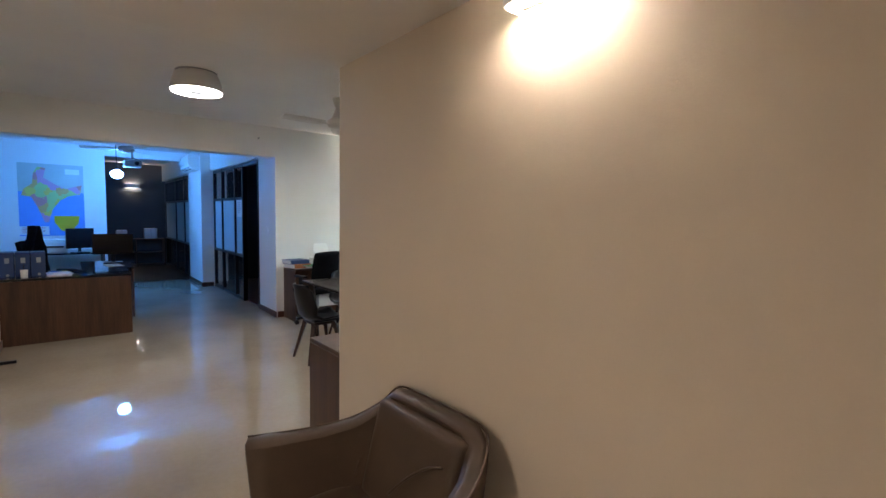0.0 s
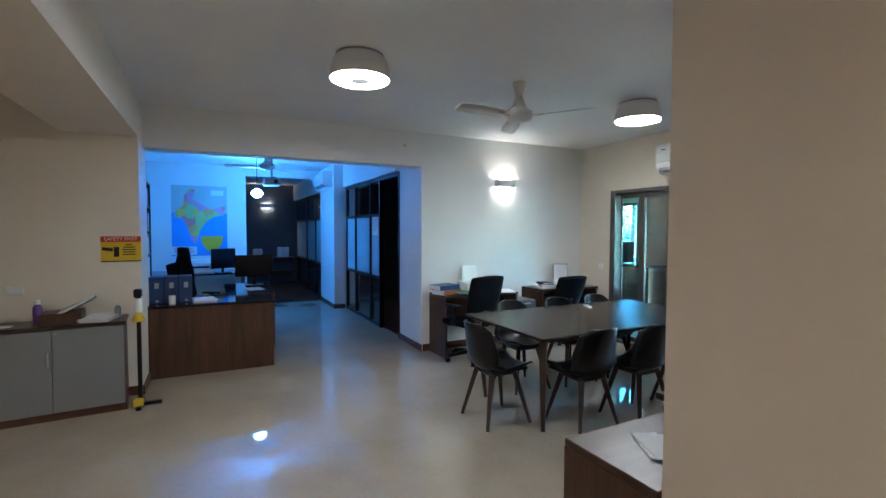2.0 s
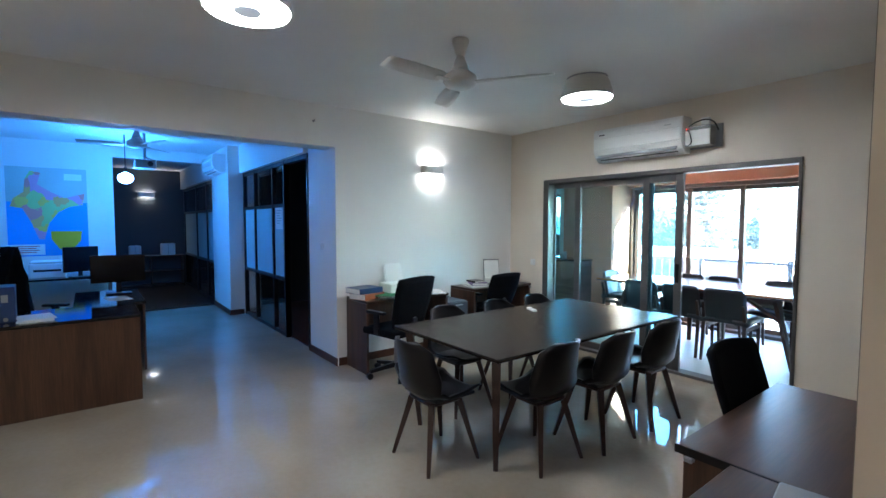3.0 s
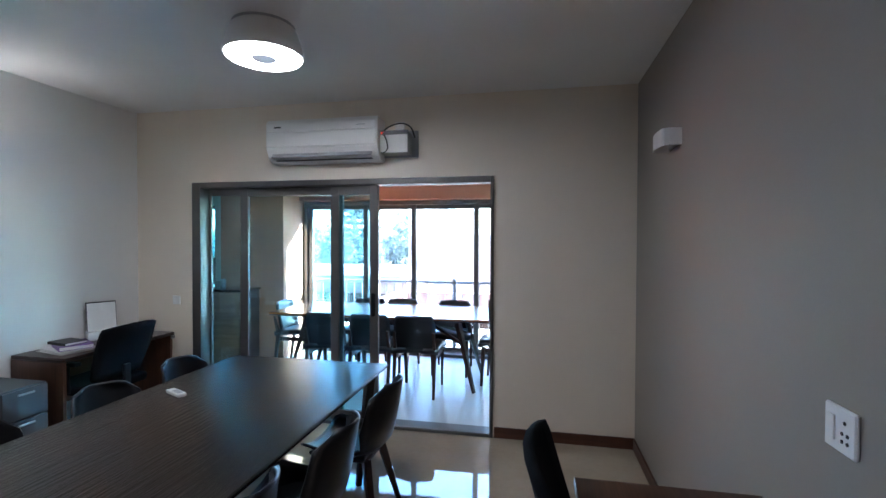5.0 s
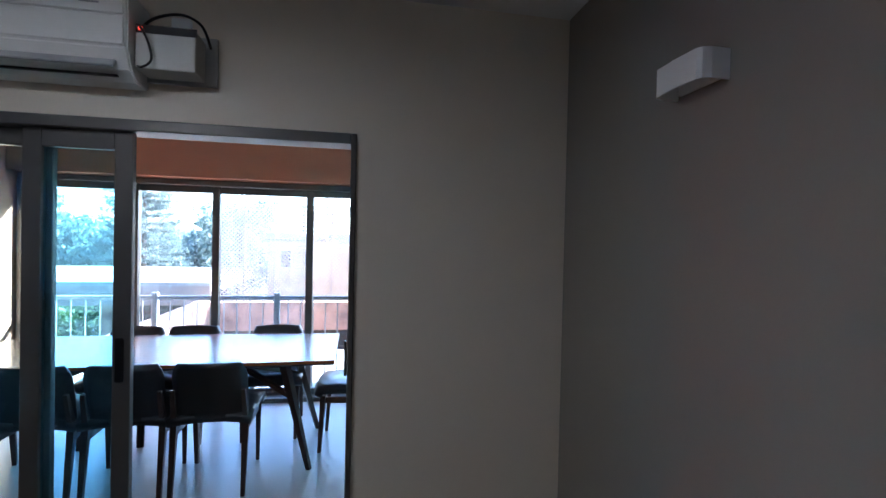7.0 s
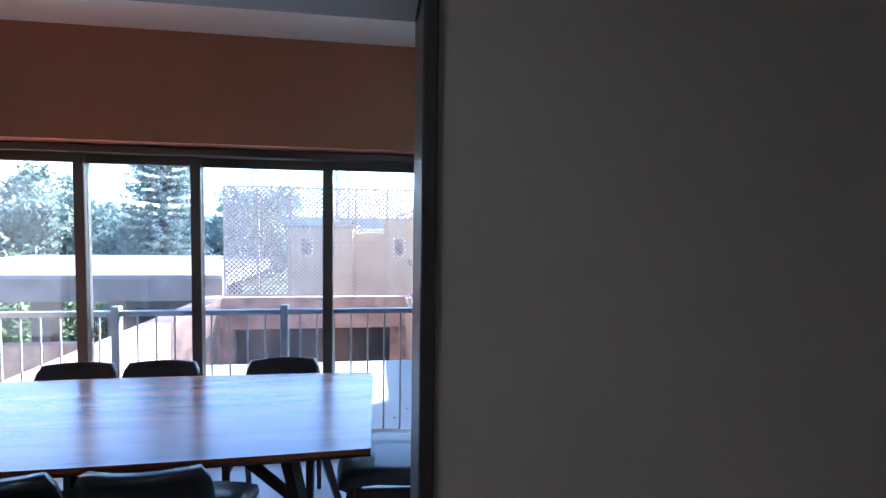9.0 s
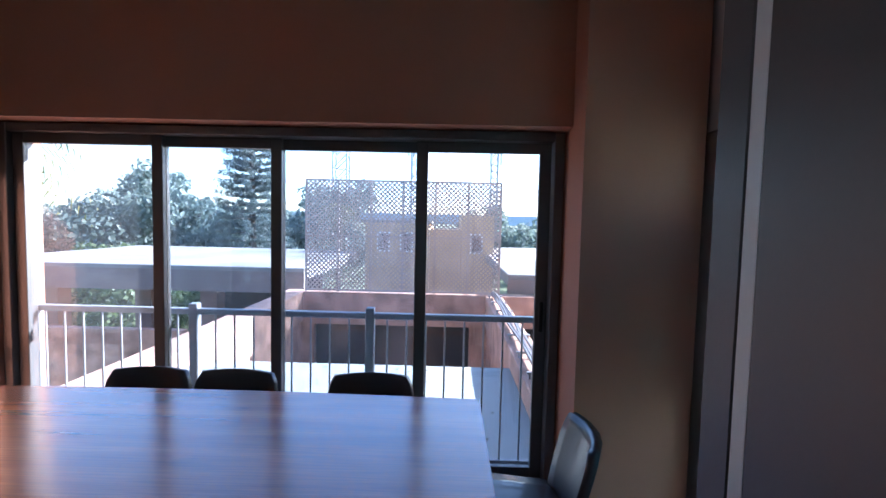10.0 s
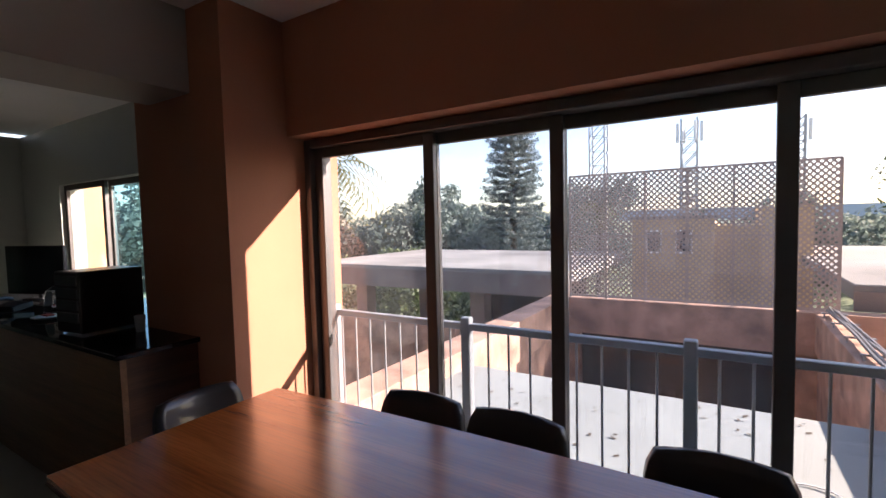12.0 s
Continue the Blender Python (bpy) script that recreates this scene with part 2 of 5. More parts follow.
def bar(a, b, w0, w1=None, spin=0):
    bm = bmesh.new()
    add_bar(bm, a, b, w0, w1, spin)
    return bm


def lathe(profile, n=24, m=None):
    """A turned body from (radius, height) pairs."""
    bm = bmesh.new()
    rings = [[bm.verts.new((r * math.cos(2 * math.pi * i / n), r * math.sin(2 * math.pi * i / n), z)) for i in range(n)] for r, z in profile]
    for p, q in zip(rings, rings[1:]):
        for i in range(n):
            bm.faces.new((p[i], p[(i + 1) % n], q[(i + 1) % n], q[i]))
    bm.faces.new(rings[0][::-1])
    bm.faces.new(rings[-1])
    if m:
        bmesh.ops.transform(bm, verts=bm.verts, matrix=m)
    return bm


def sheet(points, thick):
    """A bent sheet from a grid of points, given thickness along its normals."""
    bm = bmesh.new()
    g = [[bm.verts.new(p) for p in row] for row in points]
    for r0, r1 in zip(g, g[1:]):
        for i in range(len(r0) - 1):
            bm.faces.new((r0[i], r0[i + 1], r1[i + 1], r1[i]))
    bm.normal_update()
    bmesh.ops.solidify(bm, geom=bm.faces[:], thickness=thick)
    bmesh.ops.recalc_face_normals(bm, faces=bm.faces[:])
    return bm


def tube(points, radius, n=8, name="tube"):
    """A round tube along a smoothed line, as a mesh."""
    pts = [Vector(p) for p in points]
    fine = []
    for i in range(len(pts) - 1):
        p0, p1, p2, p3 = pts[max(i - 1, 0)], pts[i], pts[i + 1], pts[min(i + 2, len(pts) - 1)]
        for k in range(6):
            t = k / 6
            fine.append(0.5 * (2 * p1 + (p2 - p0) * t + (2 * p0 - 5 * p1 + 4 * p2 - p3) * t * t + (3 * p1 - p0 - 3 * p2 + p3) * t ** 3))
    fine.append(pts[-1])
    bm = bmesh.new()
    rings = []
    for i, p in enumerate(fine):
        d = (fine[min(i + 1, len(fine) - 1)] - fine[max(i - 1, 0)]).normalized()
        q = d.to_track_quat("Z", "Y")
        rings.append([bm.verts.new(p + q @ Vector((radius * math.cos(2 * math.pi * k / n), radius * math.sin(2 * math.pi * k / n), 0))) for k in range(n)])
    for a, b in zip(rings, rings[1:]):
        for k in range(n):
            bm.faces.new((a[k], a[(k + 1) % n], b[(k + 1) % n], b[k]))
    bm.faces.new(rings[0][::-1])
    bm.faces.new(rings[-1])
    return bm


def structure(name, boxes, mat, label, category="wall", bevel=0.0):
    bm = bmesh.new()
    for lo, hi in boxes:
        add_box(bm, lo, hi, bevel)
    return tagged(part(name, bm, mat), label, category, kind="structure")


# ---- rooms ----
XW, XE, YD, YP = -6.04, -1.64, 5.49, 1.68   # opening wall, grey wall, sliding-door wall, entrance partition
T = CEIL + 0.15
structure("floor", [((-16.0, -4.2, -0.2), (3.4, 5.49, 0.0))], "floor", "polished cream stone floor with soft reflections", "floor")
structure("floor_meeting", [((-10.95, 5.49, -0.2), (0.6, 8.06, 0.0))],
          surface("meeting_floor_tile", (0.42, 0.42, 0.41), 0.3, vary=0.06, coarse=2, fine=90, bump=0.02), "matt pale grey floor of the meeting room", "floor")
structure("floor_wood", [((-14.6, 0.9, 0.0), (-10.9, 2.9, 0.02))], wood("floor_dark_planks", (0.02, 0.008, 0.005), (0.06, 0.025, 0.015), "x", 0.35), "dark wooden floor at the end of the corridor", "floor")
structure("floor_office", [((-10.25, 2.9, 0.0), (-6.3, 5.49, 0.015))], wood("floor_red_planks", (0.05, 0.014, 0.007), (0.12, 0.035, 0.016), "x", 0.35), "dark reddish wooden floor of the unlit office", "floor")
structure("ceiling", [((-6.2, -4.2, CEIL), (XE, 5.64, T)), ((-16, -4.2, CEIL + 0.05), (-6.2, 5.64, T))], "ceiling", "plain white painted ceiling", "ceiling")
structure("ceiling_entrance", [((-1.65, -4.2, 2.31), (3.4, YP, T))], "ceiling", "lowered plain ceiling over the entrance", "ceiling")
structure("ceiling_meeting", [((-10.95, 5.64, CEIL + 0.06), (0.6, 8.3, T))], "ceiling", "plain off-white ceiling of the meeting room", "ceiling")
structure("beam", [((-5.78, -0.66, 2.38), (-1.65, -0.085, CEIL))], "wall", "painted ceiling beam beside the office", "beam")
# the partition of the entrance and the grey wall behind it
structure("wall_entrance", [((XE + 0.002, YP, 0), (3.4, YP + 0.14, CEIL))], "wall", "cream painted partition wall of the entrance")
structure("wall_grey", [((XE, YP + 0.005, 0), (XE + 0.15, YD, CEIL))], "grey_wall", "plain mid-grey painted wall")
structure("wall_door", [((XW - 0.15, YD, 0), (-5.445, YD + 0.15, CEIL)), ((-2.71, YD, 0), (XE + 0.15, YD + 0.15, CEIL)), ((-5.445, YD, 2.09), (-2.71, YD + 0.15, CEIL))], "wall", "cream painted wall round the sliding door")
structure("wall_opening", [((XW - 0.25, 2.86, 0), (XW, YD, CEIL)), ((XW - 0.25, -0.09, 2.33), (XW, 2.86, CEIL))], "white_wall", "white wall with a wide opening and a wall lamp")
structure("wall_jamb", [((-6.79, 2.86, 0), (XW - 0.25, 3.1, CEIL + 0.05))], "white_wall", "white return of the wall beside the glazed partition")
structure("wall_pier", [((-6.32, -4.2, 0), (-5.78, -0.09, CEIL))], "wall", "cream painted pier with a safety notice")
structure("wall_back", [((-5.78, -4.2, 0), (3.4, -4.05, CEIL)), ((3.25, -4.05, 0), (3.4, YP, CEIL))], "wall", "cream wall behind the entrance")
# corridor room
structure("wall_shelves", [((-11.05, -0.8, 0), (-6.32, -0.65, CEIL + 0.05))], "white_wall", "white wall behind the bookshelf")
structure("wall_map", [((-11.05, -0.65, 0), (-10.9, 1.13, CEIL + 0.05))], "white_wall", "white wall with a large wall map")
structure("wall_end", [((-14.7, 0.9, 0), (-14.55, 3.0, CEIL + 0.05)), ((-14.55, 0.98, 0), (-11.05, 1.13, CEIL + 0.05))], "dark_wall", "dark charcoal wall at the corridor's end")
structure("column", [((-10.9, 2.62, 0), (-9.66, 3.1, CEIL + 0.05))], "white_wall", "square white column in the corridor", "column")
structure("wall_over_glazing", [((-9.66, 2.8, 2.36), (-6.79, 2.98, CEIL + 0.05)), ((-14.55, 2.62, 2.36), (-10.9, 2.8, CEIL + 0.05))], "white_wall", "white wall above the glazed partitions")
structure("corridor_beam", [((-11.15, 1.13, 2.62), (-10.9, 2.62, CEIL + 0.05))], "white_wall", "shallow beam across the corridor", "beam")
# The rooms' lack of light is put into this dark wall colour.
structure("wall_offices", [((-16, 5.49, 0), (-6.29, 5.64, CEIL + 0.05)), ((-14.7, 3.0, 0), (-14.55, 5.49, CEIL + 0.05)), ((-10.4, 3.1, 0), (-10.25, 5.49, CEIL + 0.05))], "dark_wall", "walls of the rooms behind the glass, darkness put into their colour")
# meeting room
WX0, WX1 = -5.64, -2.345
structure("wall_window", [((-5.645, 7.78, 2.128), (-1.5, 8.2, CEIL + 0.06)), ((-2.335, 7.86, 0), (-1.5, 8.2, 2.12))], "brown_wall", "terracotta painted wall over the wide window")
structure("column_window", [((-6.58, 7.365, 0), (-5.647, 8.2, CEIL + 0.06))], "brown_wall", "terracotta painted column beside the window", "column")
structure("column_corner", [((-2.335, 7.55, 0), (-1.74, 7.86, CEIL + 0.06))], "brown_wall", "terracotta painted corner pier", "column")
structure("wall_meeting_right", [((-1.72, 5.64, 2.07), (-1.5, 7.86, CEIL + 0.06)), ((-1.70, 7.36, 0), (-1.5, 7.86, 2.07)), ((-1.72, 5.64, 0), (-1.5, 5.95, 2.07))], "beam_paint", "taupe painted wall with a frosted glass door")
structure("wall_side_room", [((0.45, 5.64, 0), (0.6, 8.22, CEIL + 0.06)), ((-1.5, 8.0, 0), (-1.2, 8.22, CEIL)), ((0.2, 8.0, 0), (0.6, 8.22, CEIL)), ((-0.5, 8.0, 0), (0.2, 8.22, CEIL)), ((-1.2, 8.0, 2.1), (-0.5, 8.22, CEIL)), ((-1.2, 8.0, 0), (-0.5, 8.22, 0.15))], "white_wall", "white wall of the side room")
structure("beam_pantry", [((-6.4, 5.64, 2.35), (-5.95, 7.365, CEIL + 0.06))], "beam_paint", "painted beam over the pantry counter", "beam")
structure("wall_pantry", [((-10.95, 5.64, 0), (-10.8, 8.22, CEIL)), ((-10.8, 8.0, 0), (-9.72, 8.22, CEIL)), ((-9.72, 8.0, 2.1), (-7.16, 8.22, CEIL)), ((-9.72, 8.0, 0), (-7.16, 8.22, 0.85)), ((-7.16, 8.0, 0), (-6.582, 8.22, CEIL))], "pantry_wall", "sage grey pantry wall with a small window")


def skirting(name, boxes):
    return structure(name, boxes, "base", "dark reddish-brown wooden skirting", "skirting", 0.003)


skirting("baseboard_door", [((-2.70, YD - 0.014, 0), (XE, YD, 0.085)), ((XW, YD - 0.014, 0), (-5.445, YD, 0.085))])
skirting("baseboard_grey", [((XE - 0.014, YP + 0.01, 0), (XE, YD - 0.016, 0.085))])
skirting("baseboard_opening", [((XW, 2.875, 0), (XW + 0.014, YD - 0.016, 0.085)), ((-6.79, 2.846, 0), (XW + 0.014, 2.86, 0.085))])
skirting("baseboard_pier", [((-5.78, -4.0, 0), (-5.766, -0.09, 0.085)), ((-6.3, -0.09, 0), (-5.766, -0.076, 0.085))])
skirting("baseboard_column", [((-9.66, 2.606, 0), (-9.646, 2.83, 0.085)), ((-10.9, 2.606, 0), (-9.66, 2.62, 0.085))])
skirting("baseboard_entrance", [((XE, YP - 0.014, 0), (3.2, YP, 0.085))])


# ---- sliding door ----
def framed_pane(name, x0, x1, z0, z1, y, stile, parent, pane, depth=0.035, rail=None):
    """An aluminium leaf: two stiles, two rails, one pane."""
    rail = rail or stile
    leaf = part(name, box((x0, y - depth / 2, z0), (x0 + stile, y + depth / 2, z1), 0.003), "alu", parent)
    part("stile", box((x1 - stile, y - depth / 2, z0), (x1, y + depth / 2, z1), 0.003), "alu", leaf)
    part("rail", box((x0 + stile, y - depth / 2, z0), (x1 - stile, y + depth / 2, z0 + rail), 0.003), "alu", leaf)
    part("rail", box((x0 + stile, y - depth / 2, z1 - rail), (x1 - stile, y + depth / 2, z1), 0.003), "alu", leaf)
    p = part("pane", box((x0 + stile, y - 0.003, z0 + rail), (x1 - stile, y + 0.003, z1 - rail)), pane, leaf)
    p.visible_shadow = False
    return leaf


door = tagged(thing("door_1", "grey aluminium sliding glass door, half open", "door", (0, 0, 0)), kind="structure")
for n, lo, hi in (("frame", (-5.445, 5.47, 0), (-5.36, 5.62, 2.09)), ("frame", (-2.737, 5.47, 0), (-2.71, 5.62, 2.09)), ("frame", (-5.36, 5.47, 2.04), (-2.738, 5.62, 2.09)), ("track", (-5.36, 5.47, 0), (-2.738, 5.62, 0.03))):
    part(n, box(lo, hi, 0.004), "alu", door)
framed_pane("leaf", -5.36, -4.955, 0.03, 2.04, 5.603, 0.02, door, "pane_green", depth=0.03, rail=0.06)
framed_pane("leaf", -5.011, -4.018, 0.03, 2.04, 5.567, 0.078, door, "pane_green", depth=0.034, rail=0.075)
leaf2 = framed_pane("leaf", -4.112, -3.683, 0.03, 2.04, 5.525, 0.074, door, "pane_green", rail=0.08)
part("frame_stop", box((-2.735, 5.64, 0), (-2.71, 5.69, 2.09), 0.003), "alu", door)
part("seal", box((-2.7345, 5.6205, 0.0), (-2.71, 5.6395, 2.085)), "white_plastic", door, "thin pale weather seal")
h = box((-3.745, 5.49, 0.93), (-3.705, 5.51, 1.13), 0.008)
part("handle", h, "black_plastic", leaf2, "black pull handle")
part("latch", box((-2.752, 5.5, 0.93), (-2.738, 5.53, 1.1), 0.004), "black_plastic", door)

# ---- wide window ----
win = tagged(thing("window_1", "wide grey aluminium sliding window with four dusty panes", "window", (0, 0, 0)), kind="structure")
for n, lo, hi in (("window_frame", (WX0, 7.9, 0.0), (WX0 + 0.055, 8.08, 2.12)), ("window_frame", (WX1 - 0.055, 7.9, 0.0), (WX1, 8.08, 2.12)), ("window_frame", (WX0 + 0.055, 7.9, 2.068), (WX1 - 0.055, 8.08, 2.12)), ("window_sill", (WX0 + 0.055, 7.88, 0.0), (WX1 - 0.055, 8.08, 0.045))):
    part(n, box(lo, hi, 0.004), "alu", win)
framed_pane("sash", -5.583, -4.69, 0.045, 2.067, 7.955, 0.065, win, "pane_film", rail=0.06)
framed_pane("sash", -4.757, -4.0, 0.045, 2.067, 7.995, 0.065, win, "pane_dusty", rail=0.06)
framed_pane("sash", -4.067, -3.13, 0.045, 2.067, 8.035, 0.066, win, "pane_dusty", rail=0.06)
s4 = framed_pane("sash", -3.198, -2.403, 0.045, 2.067, 7.995, 0.068, win, "pane", rail=0.06)
part("latch", box((-2.448, 7.962, 0.95), (-2.425, 7.976, 1.13), 0.004), "black_plastic", s4)


# ---- small builders ----
def chair_legs(c, pts, top, r0, r1, mat):
    for (x, y), (u, v) in pts:
        part("leg", bar((x, y, 0), (u, v, top), r0, r1), mat, c)


def shell_chair(place, turn, first=[None]):
    """A moulded shell chair on a splayed wooden base; it faces local +y."""
    if first[0]:
        return copy_thing(first[0], pose(*place, 0, 0, turn))
    c = thing("shell_chair", "black moulded plastic shell chair on splayed dark wooden legs", "chair", place, turn, "shell chairs round the dark table")
    rows = []
    prof = [(0.225, 0.435, 0.20), (0.19, 0.445, 0.225), (0.08, 0.425, 0.235), (-0.06, 0.415, 0.235), (-0.15, 0.43, 0.235), (-0.2, 0.48, 0.235), (-0.225, 0.56, 0.23), (-0.245, 0.66, 0.215), (-0.262, 0.75, 0.19), (-0.272, 0.80, 0.15), (-0.275, 0.815, 0.10)]
    for k, (y, z, w) in enumerate(prof):
        row = []
        for i in range(-5, 6):
            u = i / 5
            lift = 0.05 * abs(u) ** 2.5 if k < 5 else 0.0
            wrap = 0.10 * abs(u) ** 2.2 * max(0, min(1, (k - 3) / 3)) * (1 if k < 9 else 0.6)
            row.append((u * w, y + wrap, z + lift + (0.02 * abs(u) ** 2 if 3 < k < 7 else 0)))
        rows.append(row)
    part("shell", sheet(rows, 0.012), "black_plastic", c, smooth=True)
    part("seat_pad", box((-0.18, -0.13, 0.425), (0.18, 0.19, 0.45), 0.012, seg=2), "black_leather", c)
    part("base_frame", box((-0.13, -0.13, 0.385), (0.13, 0.13, 0.41), 0.01), "leg_wood", c)
    for sx in (-1, 1):
        for sy in (-1, 1):
            part("leg", bar((sx * 0.2, sy * 0.2, 0), (sx * 0.11, sy * 0.11, 0.4), 0.022, 0.04), "leg_wood", c)
    first[0] = c
    return c


def office_chair(place, turn, label, back_h=0.98, first=[None]):
    """A task chair on castors, its thin back slightly bent; it faces local +y."""
    c = thing("office_chair", label, "chair", place, turn, "office chairs")
    part("seat", box((-0.24, -0.23, 0.43), (0.24, 0.25, 0.5), 0.03, seg=3), "black_fabric", c, smooth=False)
    rows = []
    for k in range(9):
        t = k / 8
        z = 0.53 + t * (back_h - 0.53)
        y = -0.22 - 0.04 * math.sin(t * 2.6) - 0.11 * t * t
        w = 0.218 + 0.034 * math.sin(t * 2.4)
        rows.append([(u * w, y + 0.045 * u * u, z - (0.02 * u * u if k == 8 else 0)) for u in (-1, -0.75, -0.4, 0, 0.4, 0.75, 1)])
    part("backrest", sheet(rows, 0.03), "black_fabric", c, smooth=True)
    part("back_bracket", box((-0.03, -0.27, 0.44), (0.03, -0.245, 0.62), 0.005), "black_plastic", c)
    part("column", rod((0, 0, 0.1), (0, 0, 0.43), 0.028, 0.022, 12), "steel", c)
    for i in range(5):
        a = 2 * math.pi * i / 5 + 0.3
        e = Vector((math.cos(a), math.sin(a), 0))
        sp = part("spoke", bar(e * 0.03 + Vector((0, 0, 0.11)), e * 0.29 + Vector((0, 0, 0.075)), 0.045, 0.03), "black_plastic", c)
        q = e.cross(Vector((0, 0, 1))) * 0.022
        part("castor", rod(e * 0.29 + Vector((0, 0, 0.03)) - q, e * 0.29 + Vector((0, 0, 0.03)) + q, 0.03, None, 14), "black_plastic", sp)
    for s in (-1, 1):
        part("armrest", box((s * 0.27 - 0.03, -0.12, 0.66), (s * 0.27 + 0.03, 0.12, 0.69), 0.012, seg=2), "black_plastic", c)
        part("arm_post", box((s * 0.27 - 0.012, -0.04, 0.46), (s * 0.27 + 0.012, 0.03, 0.66), 0.004), "black_plastic", c)
    return c


def meeting_chair(place, turn, first=[None]):
    """A dining-height chair: upholstered seat and low curved back on tapered wooden legs; it faces local +y."""
    if first[0]:
        return copy_thing(first[0], pose(*place, 0, 0, turn))
    c = thing("meeting_chair", "black leather meeting chair with dark tapered wooden legs", "chair", place, turn, "black chairs round the teak table")
    rows = []
    for y, z in ((0.235, 0.43), (0.22, 0.455), (0.1, 0.465), (-0.1, 0.455), (-0.22, 0.445)):
        rows.append([(u * 0.235, y - 0.03 * u * u, z - 0.012 * abs(u) ** 3) for u in (-1, -0.7, -0.35, 0, 0.35, 0.7, 1)])
    part("seat", sheet(rows, 0.05), "black_leather", c, smooth=True)
    rows = []
    for k in range(9):
        t = k / 8
        z, y = 0.47 + t * 0.35, -0.235 - 0.075 * t ** 1.3
        w = 0.215 if k < 7 else (0.208 if k == 7 else 0.185)
        rows.append([(u * w, y + 0.05 * u * u, z) for u in (-1, -0.8, -0.45, 0, 0.45, 0.8, 1)])
    part("backrest", sheet(rows, 0.035), "black_leather", c, smooth=True)
    for s in (-1, 1):
        part("side_rail", box((s * 0.2 - 0.012, -0.2, 0.37), (s * 0.2 + 0.012, 0.2, 0.415), 0.004), "leg_wood", c)
        part("leg", bar((s * 0.2, 0.215, 0), (s * 0.205, 0.19, 0.43), 0.024, 0.038), "leg_wood", c)
        part("leg", bar((s * 0.205, -0.275, 0), (s * 0.205, -0.215, 0.45), 0.024, 0.038), "leg_wood", c)
        part("back_post", bar((s * 0.205, -0.215, 0.45), (s * 0.2, -0.27, 0.66), 0.034, 0.022), "leg_wood", c)
    first[0] = c
    return c


def drum_lamp(x, y, top=CEIL, disc="lamp_disc", label="round white drum ceiling lamp, lit with cool white light"):
    c = thing("ceiling_lamp", label, "lamp", (x, y, top), 0, "round drum lamps on the ceiling")
    part("ceiling_plate", lathe([(0.16, -0.012), (0.165, 0.0)], 40), "grey_plastic", c)
    part("shade", lathe([(0.200, -0.165), (0.207, -0.17), (0.212, -0.163), (0.203, -0.11), (0.186, -0.05), (0.17, -0.02), (0.16, -0.012)], 48), "white_plastic", c, smooth=True)
    part("diffuser", lathe([(0.195, -0.176), (0.198, -0.17)], 48), disc, c, "glowing white diffuser")
    part("centre_cap", lathe([(0.062, -0.182), (0.066, -0.177)], 32), "lamp_mid", c)
    return c


def ceiling_fan(x, y, top, drop, turn, label):
    c = thing("ceiling_fan", label, "fan", (x, y, top), turn, "three-bladed ceiling fans")
    part("canopy", lathe([(0.02, -0.11), (0.03, -0.1), (0.058, -0.015), (0.055, 0.0)], 24), "fan_paint", c, smooth=True)
    part("down_rod", rod((0, 0, -0.1), (0, 0, -drop + 0.12), 0.013, None, 12), "fan_paint", c)
    part("lower_canopy", lathe([(0.062, -drop + 0.07), (0.05, -drop + 0.1), (0.02, -drop + 0.18), (0.015, -drop + 0.19)], 24), "fan_paint", c, smooth=True)
    part("motor", lathe([(0.05, -drop - 0.045), (0.095, -drop - 0.03), (0.115, -drop), (0.11, -drop + 0.035), (0.06, -drop + 0.07)], 32), "fan_paint", c, smooth=True)
    for i in range(3):
        m = pose(0, 0, -drop, 0, 0, 120 * i)
        rows = [[m @ Vector((r, s * w + 0.01, 0.012 * s - 0.006)) for s in (-1, 0, 1)] for r, w in ((0.17, 0.045), (0.22, 0.06), (0.4, 0.066), (0.58, 0.06), (0.61, 0.045))]
        bl = part("blade", sheet(rows, 0.006), "fan_paint", c, smooth=True)
        bk = bmesh.new()
        add_box(bk, (0.09, -0.025, -0.01), (0.22, 0.025, 0.0), 0.003, m)
        part("blade_bracket", bk, "fan_paint", bl)
    return c


def wall_lamp(place, turn, lit, label, mat="white_plastic", w=0.17, lamp=None):
    """An up-and-down wall lamp; its back lies on local y = 0 and it stands out along -y."""
    c = thing("wall_lamp", label, "lamp", place, turn, "up-and-down wall lamps")
    rows = []
    for z in (-0.045, 0.045):
        rows.append([(x, y, z) for x, y in ((-w, 0.0), (-w, -0.06), (-w * 0.93, -0.085), (-w * 0.8, -0.095), (0, -0.1), (w * 0.8, -0.095), (w * 0.93, -0.085), (w, -0.06), (w, 0.0))])
    part("shade", sheet(rows, 0.006), mat, c)
    part("back_plate", box((-w + 0.02, -0.012, -0.035), (w - 0.02, 0.0, 0.035), 0.002), mat, c)
    if lit:
        part("tube", rod((-w * 0.7, -0.05, 0), (w * 0.7, -0.05, 0), 0.016, None, 12), lamp or "warm_tube", c, "glowing warm white tube")
    else:
        part("tube", rod((-w * 0.7, -0.05, 0), (w * 0.7, -0.05, 0), 0.016, None, 12), "white_plastic", c)
    return c


